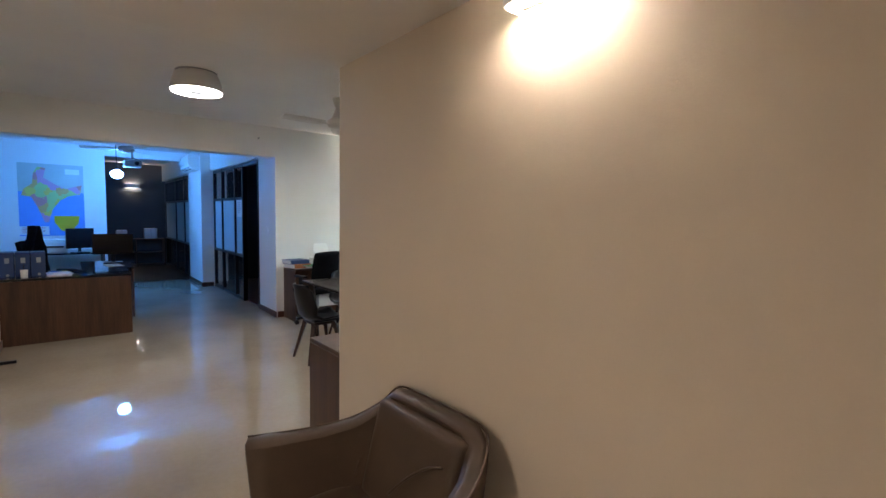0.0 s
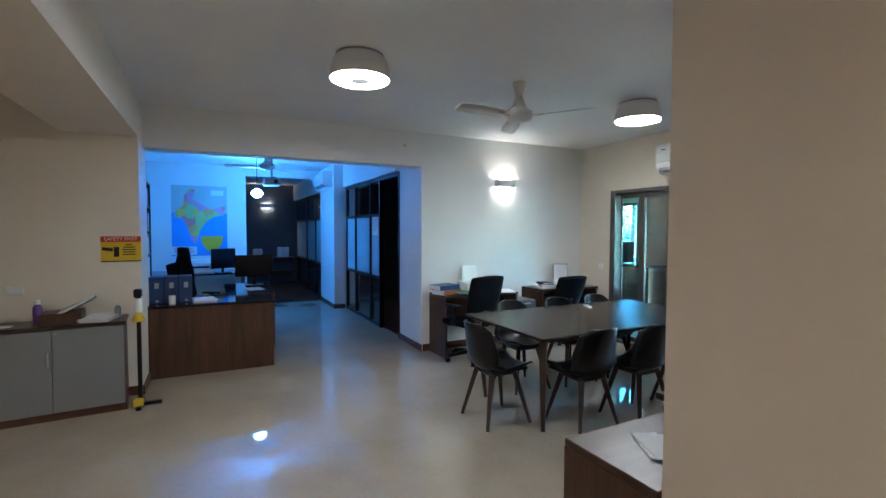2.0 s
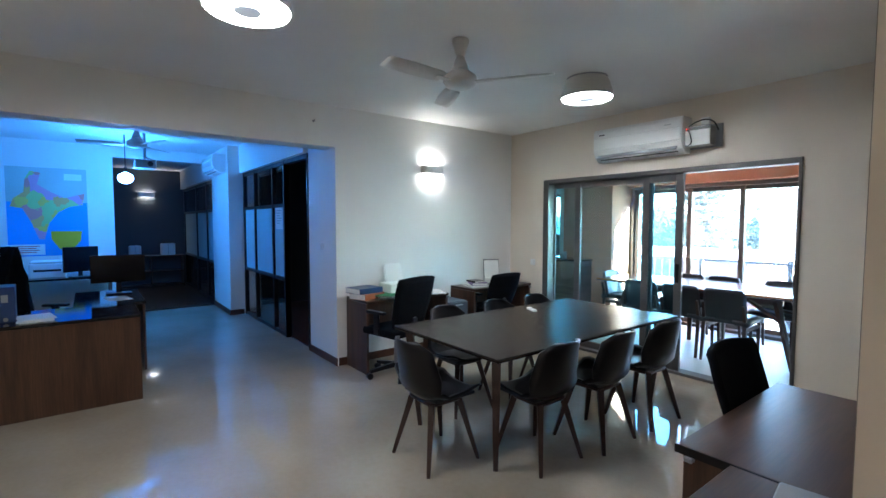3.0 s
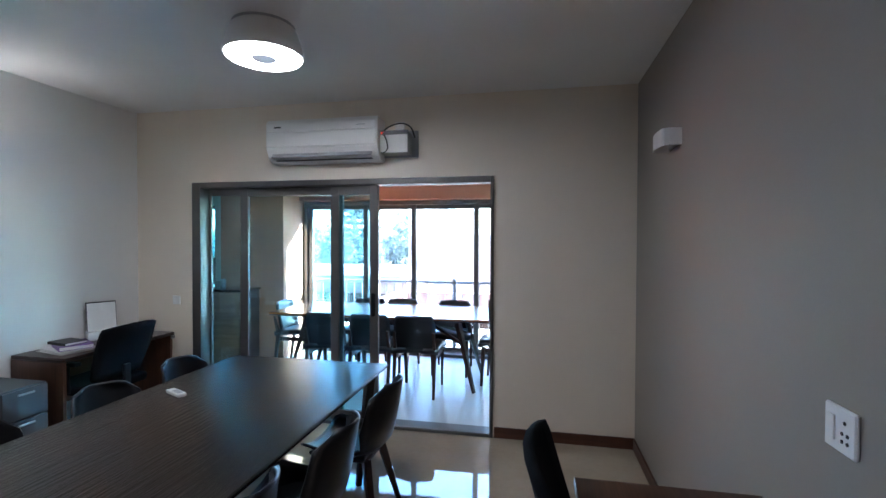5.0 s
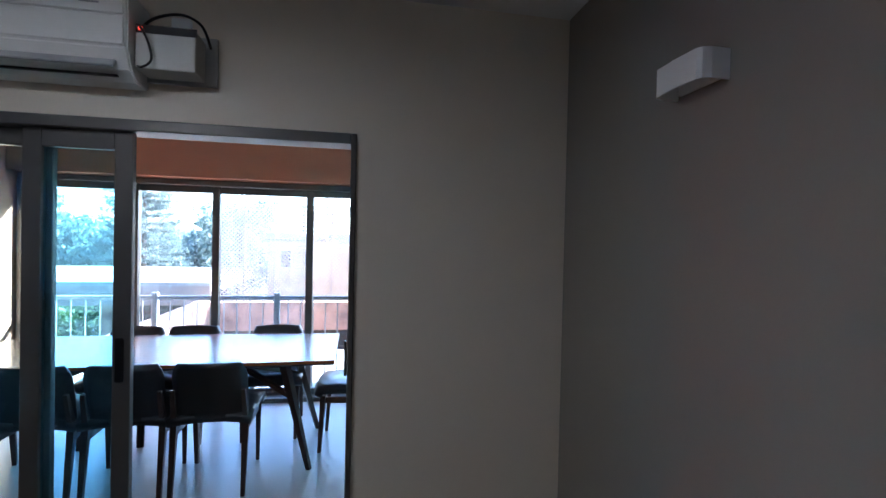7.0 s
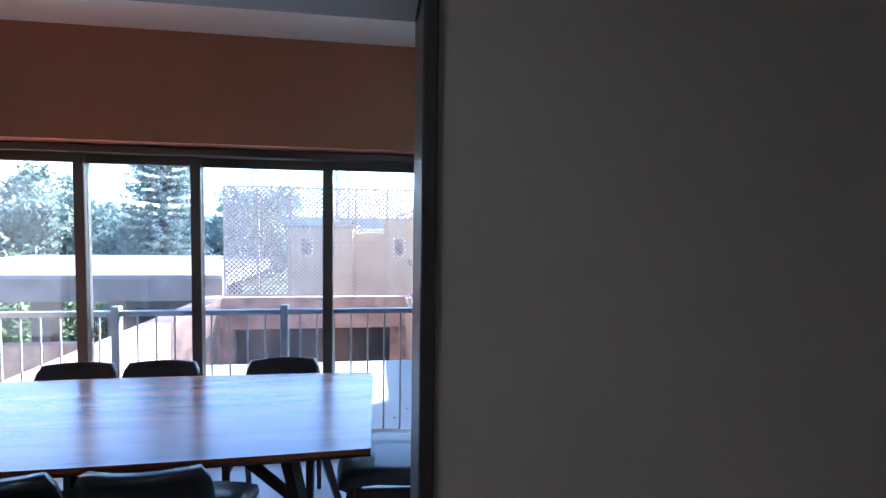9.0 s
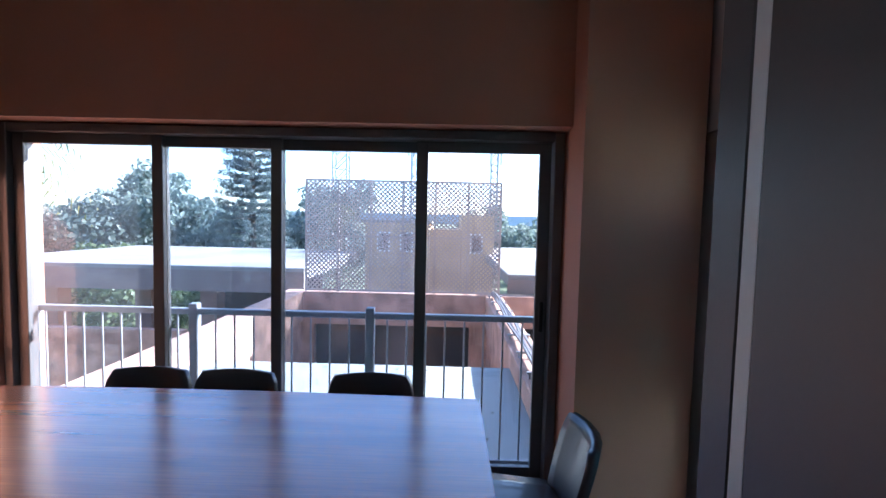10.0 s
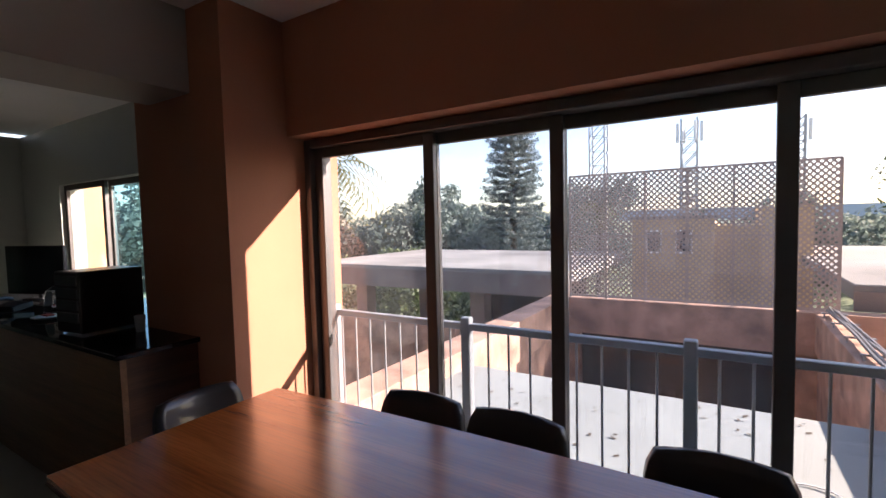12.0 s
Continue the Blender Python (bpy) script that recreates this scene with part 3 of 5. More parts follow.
def air_conditioner(place, turn, w, h, d, label):
    """A split air conditioner; its back lies on local y = 0 and it stands out along -y."""
    c = thing("air_conditioner", label, "air conditioner", place, turn)
    prof = [(0, 0), (-d * 0.55, 0.0), (-d * 0.8, h * 0.10), (-d, h * 0.32), (-d, h * 0.9), (-d * 0.9, h), (0, h)]
    bm = bmesh.new()
    a = [bm.verts.new((-w / 2, y, z)) for y, z in prof]
    b = [bm.verts.new((w / 2, y, z)) for y, z in prof]
    for i in range(len(prof)):
        j = (i + 1) % len(prof)
        bm.faces.new((a[i], b[i], b[j], a[j]))
    bm.faces.new(a[::-1])
    bm.faces.new(b)
    bmesh.ops.recalc_face_normals(bm, faces=bm.faces[:])
    bmesh.ops.bevel(bm, geom=bm.edges[:], offset=0.006, segments=2, affect="EDGES")
    part("body", bm, "white_plastic", c)
    part("front_panel", box((-w / 2 + 0.012, -d - 0.008, h * 0.34), (w / 2 - 0.012, -d + 0.004, h * 0.68), 0.004), "white_plastic", c)
    part("top_panel", box((-w / 2 + 0.012, -d - 0.007, h * 0.695), (w / 2 - 0.012, -d + 0.004, h * 0.9), 0.004), "white_plastic", c)
    m = Matrix.Translation((0, -d * 0.86, h * 0.16)) @ pose(0, 0, 0, -42)
    part("louvre", box((-w / 2 + 0.05, -0.012, -0.035), (w / 2 - 0.05, 0.0, 0.035), 0.003, m), "grey_plastic", c)
    part("slot", box((-w / 2 + 0.06, -d * 0.72, h * 0.035), (w / 2 - 0.06, -d * 0.6, h * 0.06), 0.002, None), "black_plastic", c)
    part("badge", box((-w / 2 + 0.08, -d - 0.01, h * 0.79), (-w / 2 + 0.14, -d - 0.006, h * 0.82)), "black_plastic", c)
    part("badge", box((w / 2 - 0.17, -d - 0.01, h * 0.79), (w / 2 - 0.1, -d - 0.0065, h * 0.805)), "grey_plastic", c)
    return c


def book(place, size, turn, mat, label, cover=None, name="book", cat="book", group=""):
    """A closed book, file or stack of paper lying flat."""
    w, l, h = size
    c = thing(name, label, cat, place, turn, group)
    part("pages", box((-w / 2 + 0.004, -l / 2 + 0.004, 0.003), (w / 2 - 0.002, l / 2 - 0.004, h - 0.003)), "paper", c)
    bm = box((-w / 2, -l / 2, 0), (w / 2, l / 2, 0.003))
    add_box(bm, (-w / 2, -l / 2, h - 0.003), (w / 2, l / 2, h))
    add_box(bm, (-w / 2 - 0.003, -l / 2, 0.0), (-w / 2 + 0.001, l / 2, h))
    part("cover", bm, mat, c)
    return c


def papers(place, turn, label, n=4, w=0.21, l=0.297, name="paper_stack"):
    c = thing(name, label, "papers", place, turn)
    for i in range(n):
        part("sheet_of_paper", box((-w / 2, -l / 2, i * 0.004), (w / 2, l / 2, i * 0.004 + 0.0035), 0, pose(random.uniform(-0.01, 0.01), random.uniform(-0.01, 0.01), 0, 0, 0, random.uniform(-7, 7))), "paper", c)
    return c


def monitor(place, turn, w, h, label, stand=0.12):
    c = thing("monitor", label, "monitor", place, turn, "computer monitors")
    part("screen", box((-w / 2, -0.02, stand), (w / 2, 0.015, stand + h), 0.006), "screen", c)
    part("back_shell", box((-w / 2 + 0.06, 0.012, stand + 0.05), (w / 2 - 0.06, 0.045, stand + h - 0.05), 0.012), "black_plastic", c)
    part("neck", box((-0.025, 0.015, 0.01), (0.025, 0.035, stand + 0.1), 0.004), "black_plastic", c)
    part("foot", box((-0.12, -0.07, 0), (0.12, 0.1, 0.014), 0.005), "black_plastic", c)
    return c


# ---- lamps and fittings ----
for dx, dy in DRUMS:
    drum_lamp(dx, dy)
# unseen lamp added to brighten the entrance partition
drum_lamp(-0.3, -1.5, 2.31, "warm_disc", "unseen warm drum lamp added to brighten the entrance")
ceiling_fan(-3.89, 2.78, CEIL, 0.275, 34, "white three-bladed ceiling fan, standing still")
wall_lamp((XW, 4.1, 2.175), 90, True, "white wall lamp lit upwards and downwards on a white wall", w=0.15, lamp="warm_tube_dim")
wall_lamp((-0.2, YP, 2.225), 0, True, "white wall lamp glowing on a cream wall")
wall_lamp((XE, 4.535, 2.125), -90, False, "white unlit wall lamp on a grey wall", w=0.112)
ac = air_conditioner((-4.1, YD, 2.22), 0, 0.97, 0.345, 0.2, "white split air conditioner above the sliding door")
st = thing("voltage_stabiliser", "metal voltage stabiliser box with black cables beside the air conditioner", "electrical box", (-3.49, YD, 2.27))
part("casing", box((-0.12, -0.15, 0), (0.11, -0.02, 0.175), 0.004), "zinc", st)
part("mounting_plate", box((-0.14, -0.02, -0.015), (0.16, 0.0, 0.2), 0.002), "grey_plastic", st)
part("label_strip", box((-0.115, -0.153, 0.145), (0.115, -0.149, 0.178)), "black_plastic", st)
part("pilot_light", box((-0.105, -0.156, 0.155), (-0.09, -0.152, 0.168)), glow("pilot_red", (1.0, 0.05, 0.02), 0.12), st, "small red pilot light")
part("cable", tube([(-0.14, -0.1, 0.15), (-0.05, -0.16, 0.2), (0.06, -0.17, 0.225), (0.13, -0.14, 0.2), (0.15, -0.08, 0.13)], 0.006), "black_plastic", st)
part("cable", tube([(-0.1, -0.155, 0.17), (-0.06, -0.175, 0.1), (-0.05, -0.17, 0.03), (-0.09, -0.165, 0.0), (-0.13, -0.12, 0.03)], 0.005), "black_plastic", st)
part("wall_socket", box((-0.03, -0.03, 0.205), (0.05, 0.0, 0.275), 0.006), "white_plastic", st)


def switch_plate(place, turn, w, h, label, sockets=True):
    c = thing("wall_socket", label, "socket", place, turn)
    part("plate", box((-w / 2, -0.012, -h / 2), (w / 2, 0, h / 2), 0.004), "white_plastic", c)
    part("switch", box((-w * 0.36, -0.017, -h * 0.28), (-w * 0.12, -0.011, h * 0.28), 0.002), "white_plastic", c)
    if sockets:
        for hx, hz in ((0.18, 0.2), (0.1, -0.05), (0.27, -0.05), (0.1, -0.22), (0.27, -0.22)):
            part("pin_hole", rod((w * hx, -0.0135, h * hz), (w * hx, -0.0115, h * hz), 0.005, None, 8), "black_plastic", c)
    return c


switch_plate((XE, 3.11, 1.112), -90, 0.118, 0.112, "white switched wall socket on a grey wall")
switch_plate((-5.78, -0.98, 1.02), 90, 0.12, 0.07, "white wall socket above the grey cabinet", False)
switch_plate((-5.62, YD, 1.02), 0, 0.08, 0.08, "small white wall plate", False)
switch_plate((-6.4, 2.858, 1.28), 0, 0.08, 0.08, "white light switch on the return wall", False)
hk = thing("wall_hook", "small dark hook above the opening", "hook", (XW, 2.63, 2.57))
part("plate", rod((0, 0, 0), (0.012, 0, 0), 0.014, 0.01, 12), "steel", hk)
part("pin", rod((0.012, 0, 0), (0.035, 0, 0.008), 0.004, None, 8), "steel", hk)

# ---- the dark table ----
shell_chair((-3.87, 2.56, 0), 0)
for px, py, tn in ((-3.46, 3.1, 90), (-3.39, 3.63, 92), (-3.37, 4.24, 88), (-4.42, 3.22, -90), (-4.38, 3.79, -91), (-4.4, 4.36, -89)):
    shell_chair((px, py, 0), tn)
table = thing("meeting_table", "dark grained oak meeting table with a thin top", "table", (-3.9, 3.665, 0))
part("tabletop", box((-0.565, -1.06, 0.733), (0.565, 1.06, 0.757), 0.006), "table_dark", table)
part("apron", box((-0.45, -0.95, 0.69), (0.45, 0.95, 0.731), 0.004), "leg_wood", table)
for sx in (-1, 1):
    for sy in (-1, 1):
        part("leg", bar((sx * 0.41, sy * 0.92, 0), (sx * 0.47, sy * 0.98, 0.731), 0.03, 0.055), "leg_wood", table)
rem = thing("remote_control", "white remote control lying on the dark table", "remote", (-4.24, 3.91, 0.757), 65)
part("case", box((-0.022, -0.07, 0), (0.022, 0.07, 0.018), 0.005, seg=2), "white_plastic", rem)
part("button_pad", box((-0.014, -0.05, 0.018), (0.014, 0.02, 0.0195)), "grey_plastic", rem)


# ---- desks along the white wall ----
def side_desk(y0, y1, depth, label, x0=XW + 0.016):
    c = thing("side_desk", label, "desk", (x0, (y0 + y1) / 2, 0), 0, "walnut desks along the white wall")
    l = (y1 - y0) / 2
    part("desktop", box((0, -l, 0.722), (depth, l, 0.75), 0.003), "desk_top", c)
    for s in (-1, 1):
        part("side_panel", box((0.0, s * l - (0.025 if s > 0 else 0), 0), (depth - 0.02, s * l + (0.025 if s < 0 else 0), 0.72)), "desk", c)
    part("modesty_panel", box((0.02, -l + 0.026, 0.3), (0.04, l - 0.026, 0.715)), "desk", c)
    part("edge_clip", box((depth - 0.03, l - 0.02, 0.69), (depth + 0.004, l + 0.004, 0.718), 0.003), "steel", c)
    return c


side_desk(2.965, 4.0, 0.47, "walnut laminate desk against the white wall with papers")
side_desk(4.4, 5.38, 0.47, "walnut laminate desk in the room's corner")
ped = thing("drawer_pedestal", "dark slate three-drawer pedestal between two desks", "cabinet", (-5.8, 4.155, 0))
part("body", box((-0.22, -0.14, 0.03), (0.22, 0.14, 0.63), 0.004), "slate", ped)
for i in range(3):
    d = part("drawer", box((0.222, -0.135, 0.045 + i * 0.195), (0.24, 0.135, 0.232 + i * 0.195), 0.003), "slate", ped)
    part("handle", box((0.24, -0.05, 0.195 + i * 0.195), (0.25, 0.05, 0.207 + i * 0.195), 0.002), "grey_plastic", d)
office_chair((-5.42, 3.22, 0), 102, "black office chair at the first desk", 1.02)
office_chair((-5.72, 4.79, 0), 92, "dark fabric office chair at the corner desk", 0.93)
pr = thing("printer", "white desktop printer with paper in its tray", "printer", (-5.82, 3.52, 0.75), 90)
part("body", box((-0.2, -0.13, 0), (0.2, 0.13, 0.13), 0.015, seg=2), "white_plastic", pr)
part("paper_rest", box((-0.12, 0.08, 0.0), (0.12, 0.088, 0.2), 0.003, pose(0, 0.03, 0.12, -18)), "white_plastic", pr)
part("loaded_paper", box((-0.105, 0.07, 0.02), (0.105, 0.074, 0.24), 0, pose(0, 0.03, 0.12, -18)), "paper", pr)
part("output_tray", box((-0.15, -0.2, 0.02), (0.15, -0.13, 0.03), 0.003), "grey_plastic", pr)
book((-5.78, 3.08, 0.75), (0.22, 0.3, 0.06), 200, "orange", "orange box file lying on the desk", name="box_file", cat="file")
book((-5.8, 3.06, 0.81), (0.24, 0.3, 0.055), 190, "blue_folder", "blue lever arch file lying on another file", name="box_file", cat="file")
book((-5.72, 3.3, 0.75), (0.2, 0.26, 0.025), -8, "purple", "purple notebook on the desk")
book((-5.66, 3.28, 0.775), (0.2, 0.28, 0.012), 28, "green", "thin green folder on the desk", name="folder", cat="folder")
papers((-5.66, 3.86, 0.75), 70, "loose white papers on the desk", 4)
papers((-5.78, 4.6, 0.75), 75, "stack of white papers on the corner desk", 6)
book((-5.75, 4.62, 0.775), (0.2, 0.26, 0.03), 60, "purple", "violet book on a stack of papers")
book((-5.77, 4.6, 0.805), (0.15, 0.2, 0.02), 80, "black_plastic", "small black diary on a violet book", name="diary")
cal = thing("desk_calendar", "white desk calendar standing on the corner desk", "calendar", (-5.9, 5.0, 0.75), 62)
part("page", box((-0.1, -0.006, 0.06), (0.1, 0.0, 0.3), 0.002, pose(0, 0, 0, -10)), "paper", cal)
part("base", box((-0.11, -0.04, 0), (0.11, 0.06, 0.07), 0.006), "white_plastic", cal)
part("backing", box((-0.105, 0.001, 0.04), (0.105, 0.008, 0.31), 0.002, pose(0, 0, 0, -10)), "black_plastic", cal)

# ---- desks behind the entrance partition ----
desk = thing("reception_desk", "walnut laminate desk with a closed front panel", "desk", (-1.86, 2.06, 0))
part("front_panel", box((-0.21, -0.37, 0), (0.2, -0.345, 0.72)), "desk", desk)
part("desktop", box((-0.21, -0.37, 0.722), (0.2, 0.36, 0.75), 0.003), "desk_brown", desk)
part("side_panel", box((-0.205, -0.343, 0), (-0.18, 0.35, 0.72)), "desk", desk)
desk = thing("work_desk", "dark walnut work desk against the grey wall", "desk", (-1.95, 2.95, 0))
part("desktop", box((-0.3, -0.52, 0.722), (0.29, 0.52, 0.75), 0.003), "desk_brown", desk)
part("edge_band", box((-0.302, -0.523, 0.72), (0.29, -0.52, 0.75)), "black_plastic", desk)
part("side_panel", box((-0.28, -0.5, 0), (0.28, -0.475, 0.72)), "desk", desk)
part("side_panel", box((-0.28, 0.475, 0), (0.28, 0.5, 0.72)), "desk", desk)
for cx in (-0.27, -0.12):
    part("edge_clip", box((cx, -0.528, 0.698), (cx + 0.03, -0.5, 0.716), 0.003), "steel", desk)
office_chair((-2.07, 3.2, 0), -90, "black high-backed office chair tucked under the work desk", 0.97)
papers((-1.86, 1.93, 0.75), 62, "printed leaflets on the entrance desk", 3, 0.1, 0.2, name="leaflets")
tray = thing("paper_tray", "low grey paper tray on the entrance desk", "tray", (-1.78, 2.2, 0.75), 8)
part("tray", box((-0.11, -0.15, 0), (0.11, 0.15, 0.05), 0.005), "grey_plastic", tray)

# ---- armchair ----
ch = thing("armchair", "brown leather tub armchair with flared arms against the cream wall", "armchair", (-0.7, 1.265, 0))


def tub(path, thick, z0):
    rows = [[(x * k, y * k, z0 + (z - z0) * h) for x, y, z in path] for k, h in ((0.84, 0), (0.93, 0.45), (0.985, 0.82), (1.0, 0.97), (0.99, 1.0))]
    return sheet(rows, thick)


outline = [(-0.505, -0.205, 0.628), (-0.455, -0.055, 0.627), (-0.405, 0.07, 0.636), (-0.345, 0.19, 0.665), (-0.285, 0.29, 0.725), (-0.235, 0.35, 0.792), (-0.1, 0.365, 0.797), (0.08, 0.372, 0.797), (0.25, 0.37, 0.794), (0.325, 0.335, 0.765), (0.39, 0.22, 0.70), (0.43, 0.08, 0.65), (0.45, -0.04, 0.62), (0.48, -0.15, 0.605)]
bm = tub(outline, -0.07, 0.12)
bmesh.ops.subdivide_edges(bm, edges=bm.edges[:], cuts=1, use_grid_fill=True, smooth=0.3)
part("shell", bm, "brown_leather", ch, smooth=True)
part("seat_cushion", box((-0.33, -0.22, 0.22), (0.33, 0.24, 0.41), 0.06, seg=4), "brown_leather", ch, smooth=True)
part("back_cushion", box((-0.25, -0.05, -0.2), (0.28, 0.06, 0.2), 0.045, pose(0.0, 0.25, 0.57, -14, 0, 0), seg=4), "brown_leather", ch, smooth=True)
part("base", box((-0.27, -0.16, 0.1), (0.28, 0.28, 0.24), 0.02), "brown_leather", ch)
part("piping", tube([(x * 0.995, y * 0.995, z + 0.002) for x, y, z in outline], 0.0045), "brown_leather", ch, smooth=True)
part("seam", tube([(-0.24, 0.31, 0.745), (-0.25, 0.245, 0.66), (-0.26, 0.19, 0.56), (-0.26, 0.15, 0.46)], 0.004), "brown_leather", ch)
part("fold", tube([(0.02, 0.13, 0.52), (0.09, 0.16, 0.60), (0.17, 0.19, 0.665), (0.23, 0.21, 0.685)], 0.005), "brown_leather", ch, smooth=True)
for sx in (-1, 1):
    for sy in (-1, 1):
        part("leg", rod((sx * 0.22, sy * 0.16 + 0.04, 0), (sx * 0.22, sy * 0.16 + 0.04, 0.12), 0.018, 0.022), "leg_wood", ch)

# ---- grey cabinet and what stands by it ----
cab = thing("low_cabinet", "grey two-door cabinet with a dark walnut top", "cabinet", (-5.535, -0.665, 0), 4.2)
part("body", box((-0.18, -0.48, 0.06), (0.16, 0.48, 0.735)), "desk", cab)
part("plinth", box((-0.17, -0.485, 0), (0.165, 0.49, 0.06)), "base", cab)
part("top", box((-0.185, -0.495, 0.737), (0.19, 0.495, 0.765), 0.003), "desk_top", cab)
for y0, y1, hy in ((-0.478, 0.002, -0.03), (0.006, 0.478, None)):
    d = part("door", box((0.161, y0, 0.065), (0.18, y1, 0.732), 0.002), "grey_laminate", cab)
    if hy is not None:
        part("handle", box((0.18, hy, 0.44), (0.195, hy + 0.018, 0.56), 0.004), "steel", d, "short steel handle")
    else:
        part("lock", rod((0.18, 0.03, 0.7), (0.186, 0.03, 0.7), 0.008, None, 12), "steel", d)
tr = thing("document_tray", "dark wooden document tray with leaning papers", "tray", (-5.56, -0.6, 0.765), 94)
part("tray", box((-0.15, -0.12, 0), (0.12, 0.12, 0.085), 0.004), "desk", tr)
part("leaning_file", box((-0.17, -0.11, 0.0), (0.16, 0.11, 0.02), 0.003, pose(0.05, 0, 0.11, 0, -28, 0)), "paper", tr)
part("file_back", box((-0.17, -0.11, -0.008), (0.17, 0.11, -0.001), 0.002, pose(0.05, 0, 0.11, 0, -28, 0)), "black_plastic", tr)
papers((-5.55, -0.36, 0.765), 80, "stacked papers on the grey cabinet", 8)
bt = thing("bottle", "small purple sanitiser bottle on the cabinet", "bottle", (-5.6, -0.79, 0.765))
part("body", lathe([(0.028, 0), (0.032, 0.01), (0.032, 0.12), (0.018, 0.15)], 20), "purple", bt, smooth=True)
part("cap", lathe([(0.02, 0.15), (0.02, 0.18), (0.016, 0.185)], 20), "white_plastic", bt)
bt = thing("bottle", "small clear bottle with a white cap on the cabinet", "bottle", (-5.63, -0.25, 0.765))
part("body", lathe([(0.022, 0), (0.025, 0.01), (0.025, 0.08), (0.012, 0.1)], 20), "grey_plastic", bt, smooth=True)
part("cap", lathe([(0.012, 0.1), (0.012, 0.125)], 16), "white_plastic", bt)
cp = thing("coaster", "round white coaster on the cabinet", "coaster", (-5.47, -0.96, 0.765))
part("disc", lathe([(0.05, 0), (0.05, 0.006)], 24), "white_plastic", cp)

mop = thing("foot_dispenser", "black pole sanitiser stand with yellow bracket and foot pedal", "dispenser", (-5.46, -0.075, 0))
part("pole", box((-0.016, -0.016, 0.02), (0.016, 0.016, 1.0), 0.003), "black_plastic", mop)
part("foot", box((-0.15, -0.02, 0), (0.15, 0.02, 0.03), 0.006), "black_plastic", mop)
part("foot", box((-0.02, -0.06, 0), (0.02, 0.16, 0.03), 0.006), "black_plastic", mop)
part("pedal", box((0.02, -0.045, 0.02), (0.11, 0.03, 0.075), 0.008), "yellow", mop, "yellow foot pedal")
part("pump_holder", lathe([(0.05, 0.74), (0.055, 0.75), (0.022, 0.81), (0.02, 0.82)], 16), "yellow", mop, "yellow plastic holder")
part("bottle", lathe([(0.028, 0.82), (0.03, 0.83), (0.03, 0.92), (0.014, 0.945)], 16), "white_plastic", mop)
part("pump_head", box((-0.02, -0.03, 0.95), (0.05, 0.03, 1.02), 0.008), "black_plastic", mop)

sg = thing("safety_sign", "yellow safety notice with a red heading on the pier", "sign", (-5.78, -0.235, 1.355), 90)
part("board", box((-0.152, -0.004, -0.115), (0.152, 0, 0.115)), "yellow", sg)
part("heading", box((-0.152, -0.0055, 0.065), (0.152, -0.004, 0.115)), "red", sg, "red heading band")
part("pump_symbol", box((-0.055, -0.006, -0.07), (-0.015, -0.004, 0.02), 0.001), "black_plastic", sg)
part("hand_symbol", box((-0.14, -0.006, -0.03), (-0.06, -0.004, 0.0), 0.001, pose(0, 0, 0, 0, 8, 0)), "black_plastic", sg)
for i in range(5):
    wd = 0.05 if i == 0 else 0.1 - 0.012 * (i % 2)
    part("text_bar", box((0.06 - wd / 2, -0.006, 0.035 - i * 0.022), (0.06 + wd / 2, -0.004, 0.044 - i * 0.022)), "black_plastic", sg)
part("lower_edge", box((-0.152, -0.0055, -0.115), (0.152, -0.004, -0.105)), "black_plastic", sg)


def lettering(text, size, mat, parent, m, name="lettering"):
    cu = bpy.data.curves.new(name, "FONT")
    cu.body, cu.size, cu.align_x, cu.align_y, cu.extrude = text, size, "CENTER", "CENTER", 0.0004
    tmp = bpy.data.objects.new(name, cu)
    scene.collection.objects.link(tmp)
    me = bpy.data.meshes.new_from_object(tmp.evaluated_get(bpy.context.evaluated_depsgraph_get()))
    bpy.data.objects.remove(tmp)
    me.materials.append(M[mat])
    ob = new(name, me)
    ob.parent = parent
    ob.matrix_local = m
    return ob


lettering("SAFETY FIRST", 0.042, "paper", sg, pose(0, -0.007, 0.09, 90, 0, 0))


# ---- corridor room ----
dk = thing("front_desk", "walnut laminate desk with a dark glossy top", "desk", (-6.6, 0.51, 0))
part("front_panel", box((0.36, -0.6, 0), (0.385, 0.6, 0.72)), "desk", dk)
part("desktop", box((-0.35, -0.61, 0.722), (0.395, 0.61, 0.75), 0.003), "granite", dk, "dark glossy desktop")
part("side_panel", box((-0.34, 0.58, 0), (0.358, 0.605, 0.72)), "desk", dk)
part("side_panel", box((-0.34, -0.605, 0), (0.358, -0.58, 0.72)), "desk", dk)
dk = thing("return_desk", "dark glossy side desk behind the front desk", "desk", (-7.52, 0.92, 0))
part("desktop", box((-0.55, -0.28, 0.722), (0.565, 0.3, 0.75), 0.003), "granite", dk)
part("side_panel", box((-0.54, -0.27, 0), (-0.515, 0.29, 0.72)), "desk", dk)
part("long_panel", box((-0.51, 0.27, 0.05), (0.56, 0.29, 0.72)), "desk", dk)
dk = thing("far_desk", "dark desk below the wall map", "desk", (-10.3, 0.2, 0))
part("desktop", box((-0.5, -0.8, 0.722), (0.45, 0.85, 0.75), 0.003), "granite", dk)
for s in (-0.78, 0.81):
    part("side_panel", box((-0.48, s, 0), (0.43, s + 0.025, 0.72)), "desk", dk)
monitor((-7.7, 1.03, 0.75), 90, 0.5, 0.3, "black computer monitor on the side desk", 0.13)
monitor((-9.95, 0.68, 0.75), 115, 0.44, 0.36, "older dark monitor below the wall map", 0.08)
pr = thing("printer", "white office printer on the far desk", "printer", (-10.25, 0.3, 0.75), 90)
